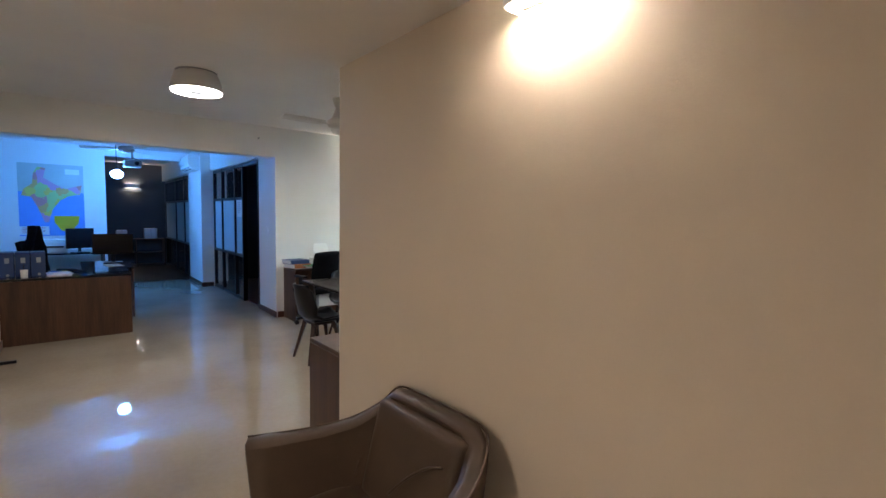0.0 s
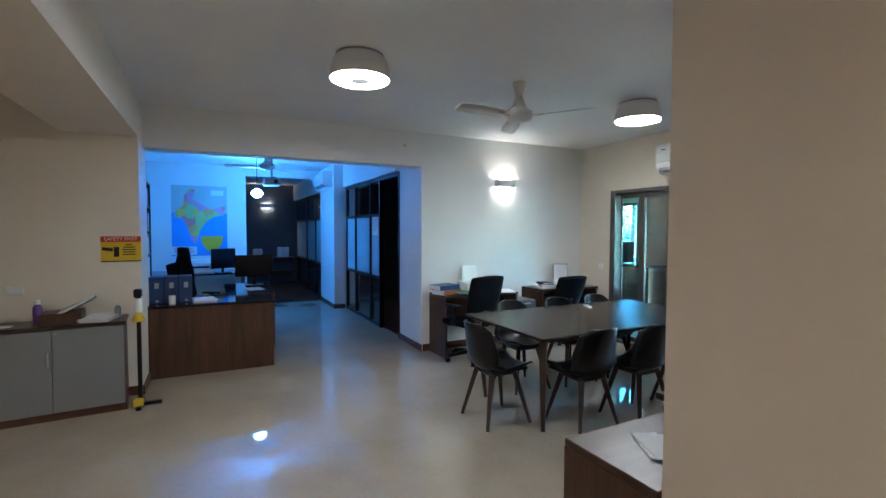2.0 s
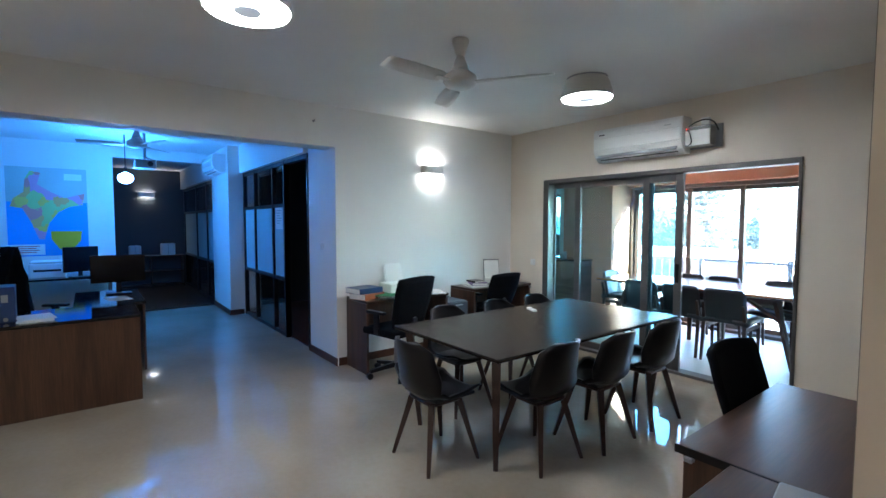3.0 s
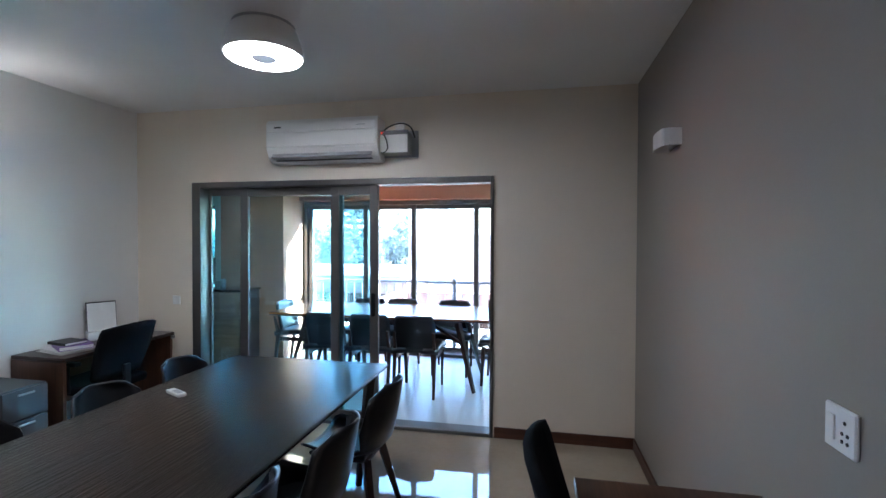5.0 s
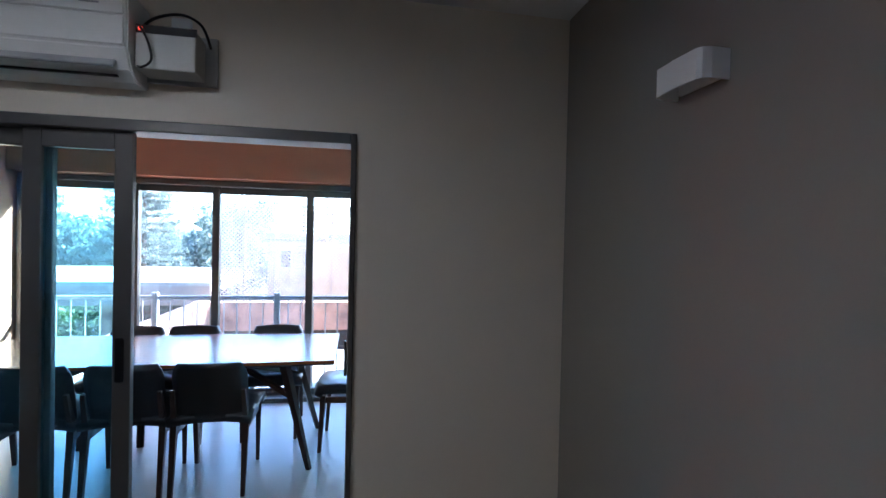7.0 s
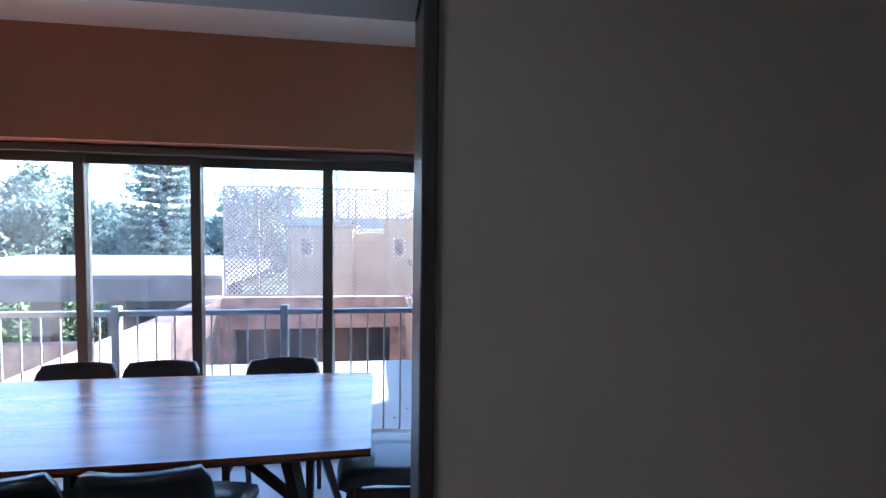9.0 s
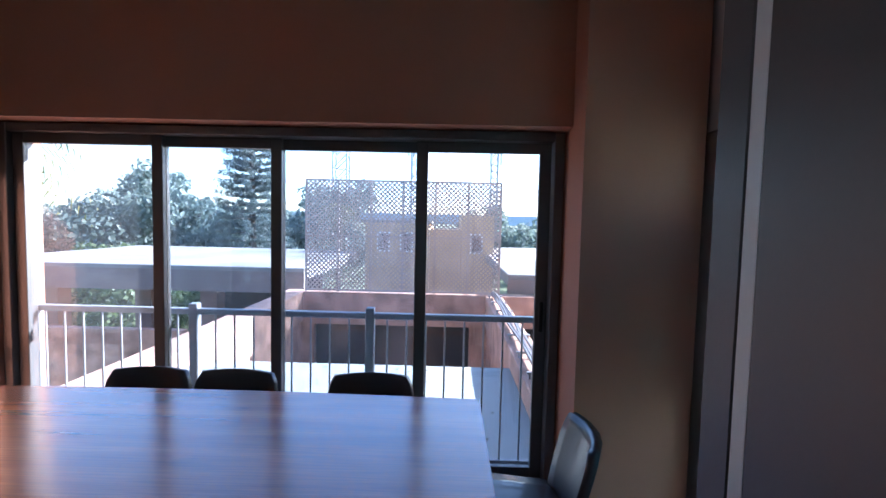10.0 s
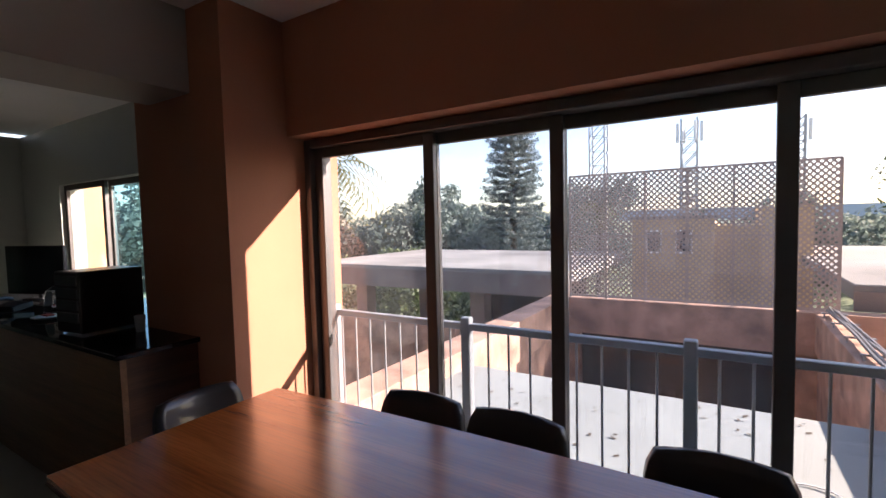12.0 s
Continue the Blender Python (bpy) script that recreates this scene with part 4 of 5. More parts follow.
part("body", box((-0.2, -0.18, 0), (0.2, 0.18, 0.2), 0.015, seg=2), "white_plastic", pr)
part("lid", box((-0.19, -0.17, 0.203), (0.19, 0.17, 0.235), 0.01), "white_plastic", pr)
part("output_slot", box((-0.15, -0.185, 0.09), (0.15, -0.178, 0.12)), "black_plastic", pr)
for yy in (-0.03, 0.105, 0.24):
    bx = thing("box_file", "blue upright box file on the front desk", "file", (-6.52, yy, 0.75), 3, "blue box files on the desk")
    part("case", box((-0.12, -0.07, 0), (0.12, 0.058, 0.28), 0.004), "blue_folder", bx)
    part("spine_label", box((0.121, -0.022, 0.16), (0.1225, 0.018, 0.22)), "grey_plastic", bx)
    part("ring", lathe([(0.012, 0), (0.016, 0.002)], 14, pose(0.121, 0, 0.025, 0, 90, 0)), "steel", bx)
papers((-6.42, 0.42, 0.75), 96, "folders and papers on the front desk", 6, name="paper_stack")
cup = thing("pen_cup", "small cup of pens on the front desk", "cup", (-6.32, 0.12, 0.75))
part("cup", lathe([(0.03, 0), (0.034, 0.09), (0.03, 0.09)], 18), "white_plastic", cup)
for i in range(4):
    part("pen", rod((0.01 * math.cos(i * 1.6), 0.01 * math.sin(i * 1.6), 0.01), (0.03 * math.cos(i * 1.6), 0.03 * math.sin(i * 1.6), 0.15), 0.004, None, 6), "blue_folder" if i % 2 else "black_plastic", cup)
office_chair((-7.5, 0.36, 0), -28, "dark office chair with a jacket over its back", 1.1)
jk = thing("jacket", "dark jacket hung over an office chair's back", "jacket", (-7.47, 0.42, 0.0), -28)
rows = []
for k in range(8):
    t = k / 7
    rows.append([(u * (0.05 + 0.13 * min(1, (1 - t) * 2.2)) + 0.01 * math.sin(9 * t + 4 * u), -0.36 + 0.09 * abs(u) ** 2 - 0.02 * math.sin(6 * u + 5 * t), 0.62 + t * 0.68) for u in (-1, -0.66, -0.33, 0, 0.33, 0.66, 1)])
part("cloth", sheet(rows, 0.05), "black_fabric", jk, smooth=True)
pt = thing("visitor_papers", "white papers lying on the side desk", "papers", (-7.3, 1.0, 0.75), 10)
part("sheet_of_paper", box((-0.15, -0.1, 0), (0.15, 0.1, 0.004)), "paper", pt)

# bookshelf
bs = thing("bookshelf", "tall dark wooden bookshelf filled with files", "bookshelf", (-8.85, -0.63, 0))
for s in (-0.4, 0.38):
    part("side_panel", box((s, 0, 0), (s + 0.02, 0.28, 2.24)), "desk", bs)
part("back_panel", box((-0.38, 0.0, 0), (0.38, 0.012, 2.24)), "desk", bs)
for i in range(7):
    part("shelf", box((-0.38, 0.013, 0.06 + i * 0.36), (0.38, 0.28, 0.08 + i * 0.36)), "desk", bs)
for i in range(6):
    x = -0.36
    while x < 0.3:
        w, hh = random.uniform(0.03, 0.075), random.uniform(0.24, 0.32)
        f = thing("file", random.choice(("white upright file on the bookshelf", "pale upright file on the bookshelf")), "file", (-8.85 + x + w / 2, -0.63, 0.08 + i * 0.36), 0, "files on the bookshelf")
        part("case", box((-w / 2, 0.03, 0), (w / 2, 0.26, hh), 0.002), random.choice(("paper", "paper", "white_plastic", "blue_folder", "red", "grey_plastic")), f)
        x += w + 0.004

# map of coloured regions
mp = thing("wall_map", "large printed wall map with coloured regions and blue sea", "map", (-10.9, 0.3, 1.7), 90)


def map_material(name, base, spread):
    m, nt, b = material(name)
    v = nt.nodes.new("ShaderNodeTexVoronoi")
    v.inputs["Scale"].default_value = 7.0
    tc = nt.nodes.new("ShaderNodeTexCoord")
    n = noise_node(nt, 9, 3)
    ad = nt.nodes.new("ShaderNodeVectorMath")
    ad.operation = "MULTIPLY_ADD"
    ad.inputs[1].default_value = (0.16, 0.16, 0.16)
    nt.links.new(n.outputs["Color"], ad.inputs[0])
    nt.links.new(tc.outputs["Object"], ad.inputs[2])
    nt.links.new(ad.outputs[0], v.inputs["Vector"])
    sp = nt.nodes.new("ShaderNodeSeparateColor")
    nt.links.new(v.outputs["Color"], sp.inputs[0])
    r = ramp(nt, sp.outputs[0], spread)
    r.color_ramp.interpolation = "CONSTANT"
    nt.links.new(r.outputs[0], b.inputs["Base Color"])
    b.inputs["Roughness"].default_value = 0.5
    return m


M["map_land"] = map_material("map_regions", None, [(0.0, (0.75, 0.55, 0.1)), (0.25, (0.7, 0.25, 0.22)), (0.45, (0.45, 0.6, 0.2)), (0.65, (0.75, 0.4, 0.12)), (0.8, (0.65, 0.3, 0.45))])
M["map_sea"] = surface("map_sea", (0.1, 0.32, 0.75), 0.5, vary=0.08)
M["map_pale"] = surface("map_neighbours", (0.5, 0.55, 0.5), 0.5, vary=0.08)
part("sheet", box((-0.48, -0.006, -0.68), (0.48, 0, 0.68)), "map_sea", mp)
part("upper_land", box((-0.48, -0.0085, 0.15), (0.48, -0.006, 0.68)), "map_pale", mp)


def outline_plate(points, y0, y1):
    bm = bmesh.new()
    a = [bm.verts.new((x, y0, z)) for x, z in points]
    f = bm.faces.new(a)
    r = bmesh.ops.extrude_face_region(bm, geom=[f])
    bmesh.ops.translate(bm, verts=[v for v in r["geom"] if isinstance(v, bmesh.types.BMVert)], vec=(0, y1 - y0, 0))
    bmesh.ops.recalc_face_normals(bm, faces=bm.faces[:])
    return bm


part("mainland", outline_plate([(-0.2, 0.62), (-0.08, 0.6), (-0.12, 0.42), (0.05, 0.3), (0.2, 0.22), (0.45, 0.3), (0.42, 0.12), (0.25, 0.08), (0.12, 0.0), (0.0, -0.18), (-0.06, -0.42), (-0.12, -0.42), (-0.22, -0.12), (-0.3, 0.05), (-0.44, 0.08), (-0.4, 0.2), (-0.28, 0.3), (-0.26, 0.5)], -0.009, -0.011), "map_land", mp)
part("inset", outline_plate([(0.02, -0.3), (0.4, -0.3), (0.38, -0.45), (0.25, -0.62), (0.12, -0.58), (0.02, -0.42)], -0.0065, -0.009), "yellow", mp)
part("title_box", box((0.2, -0.0105, 0.5), (0.42, -0.0085, 0.6)), "paper", mp)
part("legend", box((-0.48, -0.0085, -0.66), (-0.06, -0.006, -0.5)), "paper", mp)
for i in range(4):
    part("text_bar", box((-0.44, -0.0095, -0.535 - i * 0.03), (-0.12 - 0.04 * (i % 2), -0.0085, -0.525 - i * 0.03)), "red", mp)

# lamps and devices under the corridor ceiling
TOP = CEIL + 0.05
bl = thing("pendant_bulb", "hanging bulb glowing intensely blue", "lamp", (BULB[0], BULB[1], TOP))
part("cord", rod((0, 0, 0), (0, 0, BULB[2] - TOP + 0.12), 0.006, None, 8), "black_plastic", bl)
part("holder", rod((0, 0, BULB[2] - TOP + 0.05), (0, 0, BULB[2] - TOP + 0.14), 0.028, 0.02, 16), "black_plastic", bl)
part("bulb", lathe([(0.02, -0.09), (0.06, -0.072), (0.092, -0.03), (0.095, 0.0), (0.075, 0.035), (0.035, 0.058), (0.028, 0.064)], 24, Matrix.Translation((0, 0, BULB[2] - TOP))), "blue_bulb", bl, "glowing blue bulb", smooth=True)
ceiling_fan(-8.5, 1.3, TOP, 0.28, 20, "pale three-bladed ceiling fan in the corridor room")
pj = thing("projector", "small projector hung from the ceiling on a bracket", "projector", (-9.3, 1.45, TOP))
part("pole", rod((0, 0, 0), (0, 0, -0.36), 0.018, None, 12), "steel", pj)
part("case", box((-0.15, -0.13, -0.5), (0.15, 0.13, -0.38), 0.02, seg=2), "grey_plastic", pj)
part("lens", rod((0.15, 0.05, -0.44), (0.175, 0.05, -0.44), 0.035, None, 16), "black_plastic", pj)
for s in (-1, 1):
    part("bracket_arm", rod((0, 0, -0.33), (s * 0.12, 0.1, -0.385), 0.008, None, 8), "steel", pj)
air_conditioner((-10.2, 2.62, 2.37), 0, 0.85, 0.3, 0.2, "white split air conditioner on the corridor's column")
wall_lamp((-14.55, 1.9, 2.2), 90, True, "small wall lamp glowing warm on a charcoal wall", lamp="warm_tube_dim")


# glazed partitions
def glazed_partition(name, label, x0, x1, y, top, uprights, rails, door_from=None):
    g = tagged(thing(name, label, "partition"), kind="structure")
    for x in uprights:
        part("upright", box((x - 0.025, y - 0.03, 0.0), (x + 0.025, y + 0.03, top), 0.003), "black_plastic", g)
    for z in (0.03, top - 0.03, *rails):
        part("rail", box((x0, y - 0.026, z - 0.025), (x1, y + 0.026, z + 0.025), 0.003), "black_plastic", g)
    for a, b in zip(uprights, uprights[1:]):
        lo, hi = min(a, b), max(a, b)
        zs = [0.055, *[v for r in rails for v in (r - 0.025, r + 0.025)], top - 0.055]
        for k, (z0, z1) in enumerate(zip(zs[::2], zs[1::2])):
            p = part("pane", box((lo + 0.026, y - 0.004, z0), (hi - 0.026, y + 0.004, z1)), "frost_glass" if k == 1 else "pane", g)
    return g


m, nt, b = material("frosted_glass_film")
b.inputs["Base Color"].default_value = (0.62, 0.76, 0.78, 1)
b.inputs["Roughness"].default_value = 0.4
fn = noise_node(nt, 40, 2)
nt.links.new(ramp(nt, fn.outputs[0], [(0.3, (0.36, 0.5, 0.53)), (0.7, (0.4, 0.55, 0.6))]).outputs[0], b.inputs["Base Color"])
M["frost_glass"] = m
g1 = glazed_partition("glazing_1", "black-framed glass partition with a frosted band", -9.63, -7.6, 2.87, 2.36, [-7.62, -8.1, -8.98, -9.6], [0.78, 1.77])
dr = tagged(thing("door_2", "tall dark timber door standing open in the glazed partition", "door", (-7.2, 2.88, 0)), kind="structure")
lf = part("leaf", box((0.34, 0.05, 0.02), (0.38, 0.83, 2.3), 0.004), "dark_timber", dr)
part("handle", rod((0.32, 0.74, 0.95), (0.32, 0.74, 1.25), 0.01, None, 10), "steel", lf)
for lo, hi in (((0.385, -0.035, 0), (0.41, 0.035, 2.36)), ((-0.41, -0.035, 2.305), (0.384, 0.035, 2.36)), ((-0.43, -0.036, 0), (-0.395, 0.036, 2.304))):
    part("frame", box(lo, hi, 0.003), "black_plastic", dr)
nt_ = thing("notice", "white paper notice on the glass partition", "notice", (-7.87, 2.862, 1.6))
part("sheet_of_paper", box((-0.14, -0.002, -0.15), (0.14, 0, 0.15)), "paper", nt_)
for i in range(6):
    part("text_bar", box((-0.1, -0.003, 0.1 - i * 0.035), (0.09 - 0.03 * (i % 3), -0.002, 0.112 - i * 0.035)), "grey_plastic", nt_)
g2 = glazed_partition("glazing_2", "black-framed glass partition at the corridor's end", -14.5, -10.92, 2.7, 2.36, [-10.95, -11.75, -12.85, -14.45], [0.78, 1.77])
sh = thing("low_shelf", "low dark shelf below the charcoal wall", "shelf", (-14.3, 1.95, 0.02))
part("top", box((-0.22, -0.7, 0.72), (0.2, 0.65, 0.745), 0.003), "desk", sh)
part("middle", box((-0.21, -0.68, 0.36), (0.19, 0.63, 0.38)), "desk", sh)
part("bottom", box((-0.21, -0.68, 0.03), (0.19, 0.63, 0.05)), "desk", sh)
for s in (-0.7, -0.03, 0.63):
    part("upright", box((-0.215, s, 0), (0.195, s + 0.02, 0.72)), "desk", sh)
for yy, w, hh in ((1.62, 0.24, 0.24), (2.28, 0.3, 0.28)):
    d = thing("white_case", "white rounded case on the low shelf", "case", (-14.3, yy, 0.765), 0, "white cases on the low shelf")
    part("body", box((-0.09, -w / 2, 0), (0.09, w / 2, hh), 0.03, seg=3), "white_plastic", d)
    part("seam", box((0.0905, -0.004, 0.01), (0.092, 0.004, hh - 0.01)), "grey_plastic", d)
tb = thing("tissue_box", "white tissue box with a tissue pulled out", "tissue box", (-9.9, 1.0, 0.75), 20)
part("box", box((-0.06, -0.11, 0), (0.06, 0.11, 0.08), 0.003), "white_plastic", tb)
part("tissue", sheet([[(-0.03, -0.04, 0.08), (0.01, 0.0, 0.08), (-0.02, 0.05, 0.08)], [(-0.04, -0.05, 0.14), (0.02, 0.0, 0.16), (0.0, 0.06, 0.13)]], 0.003), "paper", tb)

# ---- meeting room ----
mt = thing("teak_table", "polished reddish teak meeting table with a curved edge", "table", (-4.047, 6.87, 0))
bm = bmesh.new()
N = 24
edge = [(-1.212 + 2.424 * i / N, -0.46 - 0.03 * math.sin(math.pi * i / N)) for i in range(N + 1)] + [(1.212 - 2.424 * i / N, 0.46 + 0.03 * math.sin(math.pi * i / N)) for i in range(N + 1)]
f = bm.faces.new([bm.verts.new((x, y, 0.75)) for x, y in edge])
r = bmesh.ops.extrude_face_region(bm, geom=[f])
bmesh.ops.translate(bm, verts=[v for v in r["geom"] if isinstance(v, bmesh.types.BMVert)], vec=(0, 0, 0.028))
bmesh.ops.recalc_face_normals(bm, faces=bm.faces[:])
part("tabletop", bm, "table_red", mt)
part("edge_band", tube([(x, y, 0.752) for x, y in edge[:N + 1:4]], 0.006), "black_plastic", mt)
part("centre_beam", box((-0.85, -0.03, 0.62), (0.85, 0.03, 0.68), 0.004), "leg_wood", mt)
for sx in (-1, 1):
    fr = part("leg_frame", box((sx * 0.85 - 0.03, -0.3, 0.7), (sx * 0.85 + 0.03, 0.3, 0.745), 0.004), "leg_wood", mt)
    for sy in (-1, 1):
        part("leg", bar((sx * 1.05, sy * 0.36, 0), (sx * 0.86, sy * 0.26, 0.72), 0.03, 0.055), "leg_wood", mt)
        part("brace", bar((sx * 0.93, sy * 0.3, 0.48), (sx * 0.5, 0, 0.65), 0.03, 0.035), "leg_wood", mt)
for cx in (-3.57, -4.05, -4.53):
    meeting_chair((cx, 6.5, 0), random.uniform(-3, 3))
for cx in (-3.36, -4.05, -4.48):
    meeting_chair((cx, 7.24, 0), 180 + random.uniform(-2, 2))
meeting_chair((-2.72, 6.95, 0), 86)
meeting_chair((-5.19, 7.04, 0), -88)

# frosted door and fittings
m, nt, b = material("frosted_door_film")
fn = noise_node(nt, 40, 2)
fr = ramp(nt, fn.outputs[0], [(0.3, (0.5, 0.74, 0.78)), (0.7, (0.55, 0.8, 0.84))])
tl, mx = nt.nodes.new("ShaderNodeBsdfTranslucent"), nt.nodes.new("ShaderNodeMixShader")
nt.links.new(fr.outputs[0], b.inputs["Base Color"])
nt.links.new(fr.outputs[0], tl.inputs[0])
b.inputs["Roughness"].default_value = 0.4
mx.inputs[0].default_value = 0.7
nt.links.new(b.outputs[0], mx.inputs[1])
nt.links.new(tl.outputs[0], mx.inputs[2])
nt.links.new(mx.outputs[0], nt.nodes["Material Output"].inputs["Surface"])
M["frost_door"] = m
fd = tagged(thing("door_3", "frameless glass door with a frosted band", "door"), kind="structure")
p = part("pane", box((-1.615, 5.96, 0.01), (-1.605, 7.33, 2.06)), "pane_green", fd)
p.visible_shadow = False
part("frosted_band", box((-1.6195, 5.97, 0.77), (-1.6155, 7.27, 1.66)), "frost_door", fd)
part("patch_fitting", box((-1.63, 7.07, 1.99), (-1.59, 7.325, 2.055), 0.004), "steel", fd)
part("patch_fitting", box((-1.63, 7.1, 0.02), (-1.59, 7.325, 0.09), 0.004), "steel", fd)
w2 = tagged(thing("window_2", "grey aluminium window of the side room", "window"), kind="structure")
framed_pane("sash", -1.2, -0.5, 0.15, 2.1, 8.1, 0.06, w2, "pane")
w3 = tagged(thing("window_3", "grey aluminium pantry window with two panes", "window"), kind="structure")
framed_pane("sash", -9.72, -8.74, 0.85, 2.1, 8.06, 0.06, w3, "pane")
framed_pane("sash", -8.78, -7.16, 0.85, 2.1, 8.11, 0.06, w3, "pane_green")

# ---- pantry counter ----
ct = thing("pantry_counter", "wooden counter with a black granite worktop", "counter", (-7.93, 7.2, 0))
part("front_panel", box((-1.9, -0.25, 0), (1.93, -0.22, 0.92)), wood("counter_veneer", (0.14, 0.072, 0.037), (0.27, 0.15, 0.08), "x", 0.45), ct)
part("end_panel", box((1.905, -0.22, 0), (1.93, 0.16, 0.92)), "desk_brown", ct)
bm = box((-1.9, -0.28, 0.92), (1.96, 0.162, 0.95), 0.004)
add_box(bm, (-1.9, 0.167, 0.92), (1.345, 0.795, 0.95), 0.004)
part("worktop", bm, "granite", ct)
monitor((-8.88, 7.5, 0.95), 15, 0.78, 0.46, "wide black screen on the pantry counter", 0.05)
ov = thing("computer_tower", "black computer tower lying beside the kettle", "computer", (-6.8, 7.2, 0.95), 6)
part("case", box((-0.135, -0.19, 0.01), (0.135, 0.19, 0.39), 0.008), "black_plastic", ov)
for i in range(4):
    part("drive_bay", box((-0.12, -0.197, 0.08 + i * 0.075), (0.12, -0.19, 0.14 + i * 0.075), 0.003), "slate", ov)
kt = thing("kettle", "polished steel electric kettle with a black handle", "kettle", (-7.8, 7.28, 0.95))
part("body", lathe([(0.07, 0.02), (0.078, 0.03), (0.07, 0.12), (0.055, 0.18), (0.05, 0.185)], 28), "chrome", kt, smooth=True)
part("base", lathe([(0.08, 0), (0.08, 0.02)], 28), "black_plastic", kt)
part("lid", lathe([(0.05, 0.185), (0.03, 0.2), (0.012, 0.215)], 24), "black_plastic", kt)
part("handle", tube([(-0.06, 0, 0.17), (-0.12, 0, 0.16), (-0.125, 0, 0.08), (-0.075, 0, 0.05)], 0.01), "black_plastic", kt)
part("spout", bar((0.05, 0, 0.15), (0.09, 0, 0.18), 0.03, 0.018), "steel", kt)
ph = thing("desk_phone", "black desk telephone on the worktop", "telephone", (-8.3, 7.16, 0.95), 25)
part("base", box((-0.1, -0.09, 0), (0.1, 0.09, 0.05), 0.01, pose(0, 0, 0.01, 8)), "black_plastic", ph)
part("handset", tube([(-0.1, -0.08, 0.07), (-0.1, 0.0, 0.1), (-0.1, 0.08, 0.08)], 0.018), "black_plastic", ph)
pl = thing("plate", "white plate with a folded red cloth on the worktop", "plate", (-7.58, 7.16, 0.95))
part("dish", lathe([(0.06, 0), (0.1, 0.02), (0.095, 0.022)], 28), "white_plastic", pl)
part("cloth", box((-0.05, -0.03, 0.02), (0.05, 0.03, 0.035), 0.01), "red", pl)
gl = thing("drinking_glass", "clear drinking glass beside the column", "glass", (-6.47, 7.27, 0.95))
part("bowl", lathe([(0.025, 0), (0.032, 0.1), (0.03, 0.1), (0.023, 0.008)], 20), "grey_plastic", gl, smooth=True)


# ---- outside ----
M["stucco"] = surface("terracotta_stucco", (0.44, 0.26, 0.185), 0.88, vary=0.42, coarse=2.6, fine=30, bump=0.3)
M["stucco_pale"] = surface("ochre_stucco", (0.55, 0.34, 0.18), 0.85, vary=0.15, coarse=0.8, fine=30, bump=0.2)
M["slab"] = surface("pale_roof_slab", (0.27, 0.29, 0.275), 0.8, vary=0.12, coarse=1.0, fine=25, bump=0.15)
M["roof"] = surface("weathered_concrete_roof", (0.25, 0.235, 0.21), 0.85, vary=0.35, coarse=0.5, fine=8, bump=0.2)
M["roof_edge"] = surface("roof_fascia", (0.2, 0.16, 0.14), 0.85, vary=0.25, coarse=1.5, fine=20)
M["ground"] = surface("dry_grass_ground", (0.1, 0.12, 0.05), 0.95, vary=0.4, coarse=0.3, fine=4, bump=0.3)
M["lattice"] = surface("lattice_paint", (0.42, 0.33, 0.28), 0.7, vary=0.12, coarse=2, fine=40)
M["conduit"] = surface("grey_conduit", (0.17, 0.16, 0.155), 0.5, 0.3)
M["mast_paint"] = surface("mast_galvanised", (0.36, 0.37, 0.38), 0.5, 0.3)
M["bark"] = surface("bark", (0.09, 0.065, 0.045), 0.9, vary=0.3, coarse=4, fine=30, bump=0.4)
# near-black: window glass of the ochre block, and painted shade in openings
M["dark_void"] = surface("dark_glass_and_shade", (0.02, 0.022, 0.026), 0.2, vary=0.1)


def leaf_material(name, a, b_):
    m, nt, b = material(name)
    g = nt.nodes.new("ShaderNodeNewGeometry")
    r = ramp(nt, g.outputs["Random Per Island"], [(0.0, a), (1.0, b_)])
    nt.links.new(r.outputs[0], b.inputs["Base Color"])
    b.inputs["Roughness"].default_value = 0.6
    tl, mx = nt.nodes.new("ShaderNodeBsdfTranslucent"), nt.nodes.new("ShaderNodeMixShader")
    nt.links.new(r.outputs[0], tl.inputs[0])
    mx.inputs[0].default_value = 0.45
    nt.links.new(b.outputs[0], mx.inputs[1])
    nt.links.new(tl.outputs[0], mx.inputs[2])
    nt.links.new(mx.outputs[0], nt.nodes["Material Output"].inputs["Surface"])
    return m


M["leaf"] = leaf_material("leaves_green", (0.05, 0.08, 0.03), (0.11, 0.15, 0.06))
M["leaf_dark"] = leaf_material("leaves_dark", (0.03, 0.05, 0.02), (0.06, 0.085, 0.035))
# Distance haze is put into these paler, bluish leaf and needle colours.
M["leaf_haze_tint"] = leaf_material("leaves_haze_tinted", (0.11, 0.15, 0.13), (0.18, 0.225, 0.19))
M["needle"] = leaf_material("needles_haze_tinted", (0.09, 0.12, 0.115), (0.15, 0.185, 0.175))
M["frond"] = leaf_material("palm_fronds", (0.06, 0.09, 0.025), (0.2, 0.17, 0.05))
G = -4.2
tagged(part("ground", box((-500, 8.4, G - 0.3), (500, 900, G)), "ground"), "dry grassy ground far below the window", "ground", kind="structure")
structure("terrace_slab", [((-6.3, 8.2, -0.35), (-2.25, 10.6, -0.12))], "slab", "pale concrete slab outside the window", "slab")
structure("parapet_left", [((-6.35, 8.38, -0.5), (-5.95, 14.5, 0.1))], "stucco", "terracotta parapet with weathered paint", "parapet", 0.01)
structure("parapet_right", [((-2.25, 8.38, -0.5), (-1.9, 14.5, 0.1))], "stucco", "terracotta parapet carrying conduits", "parapet", 0.01)
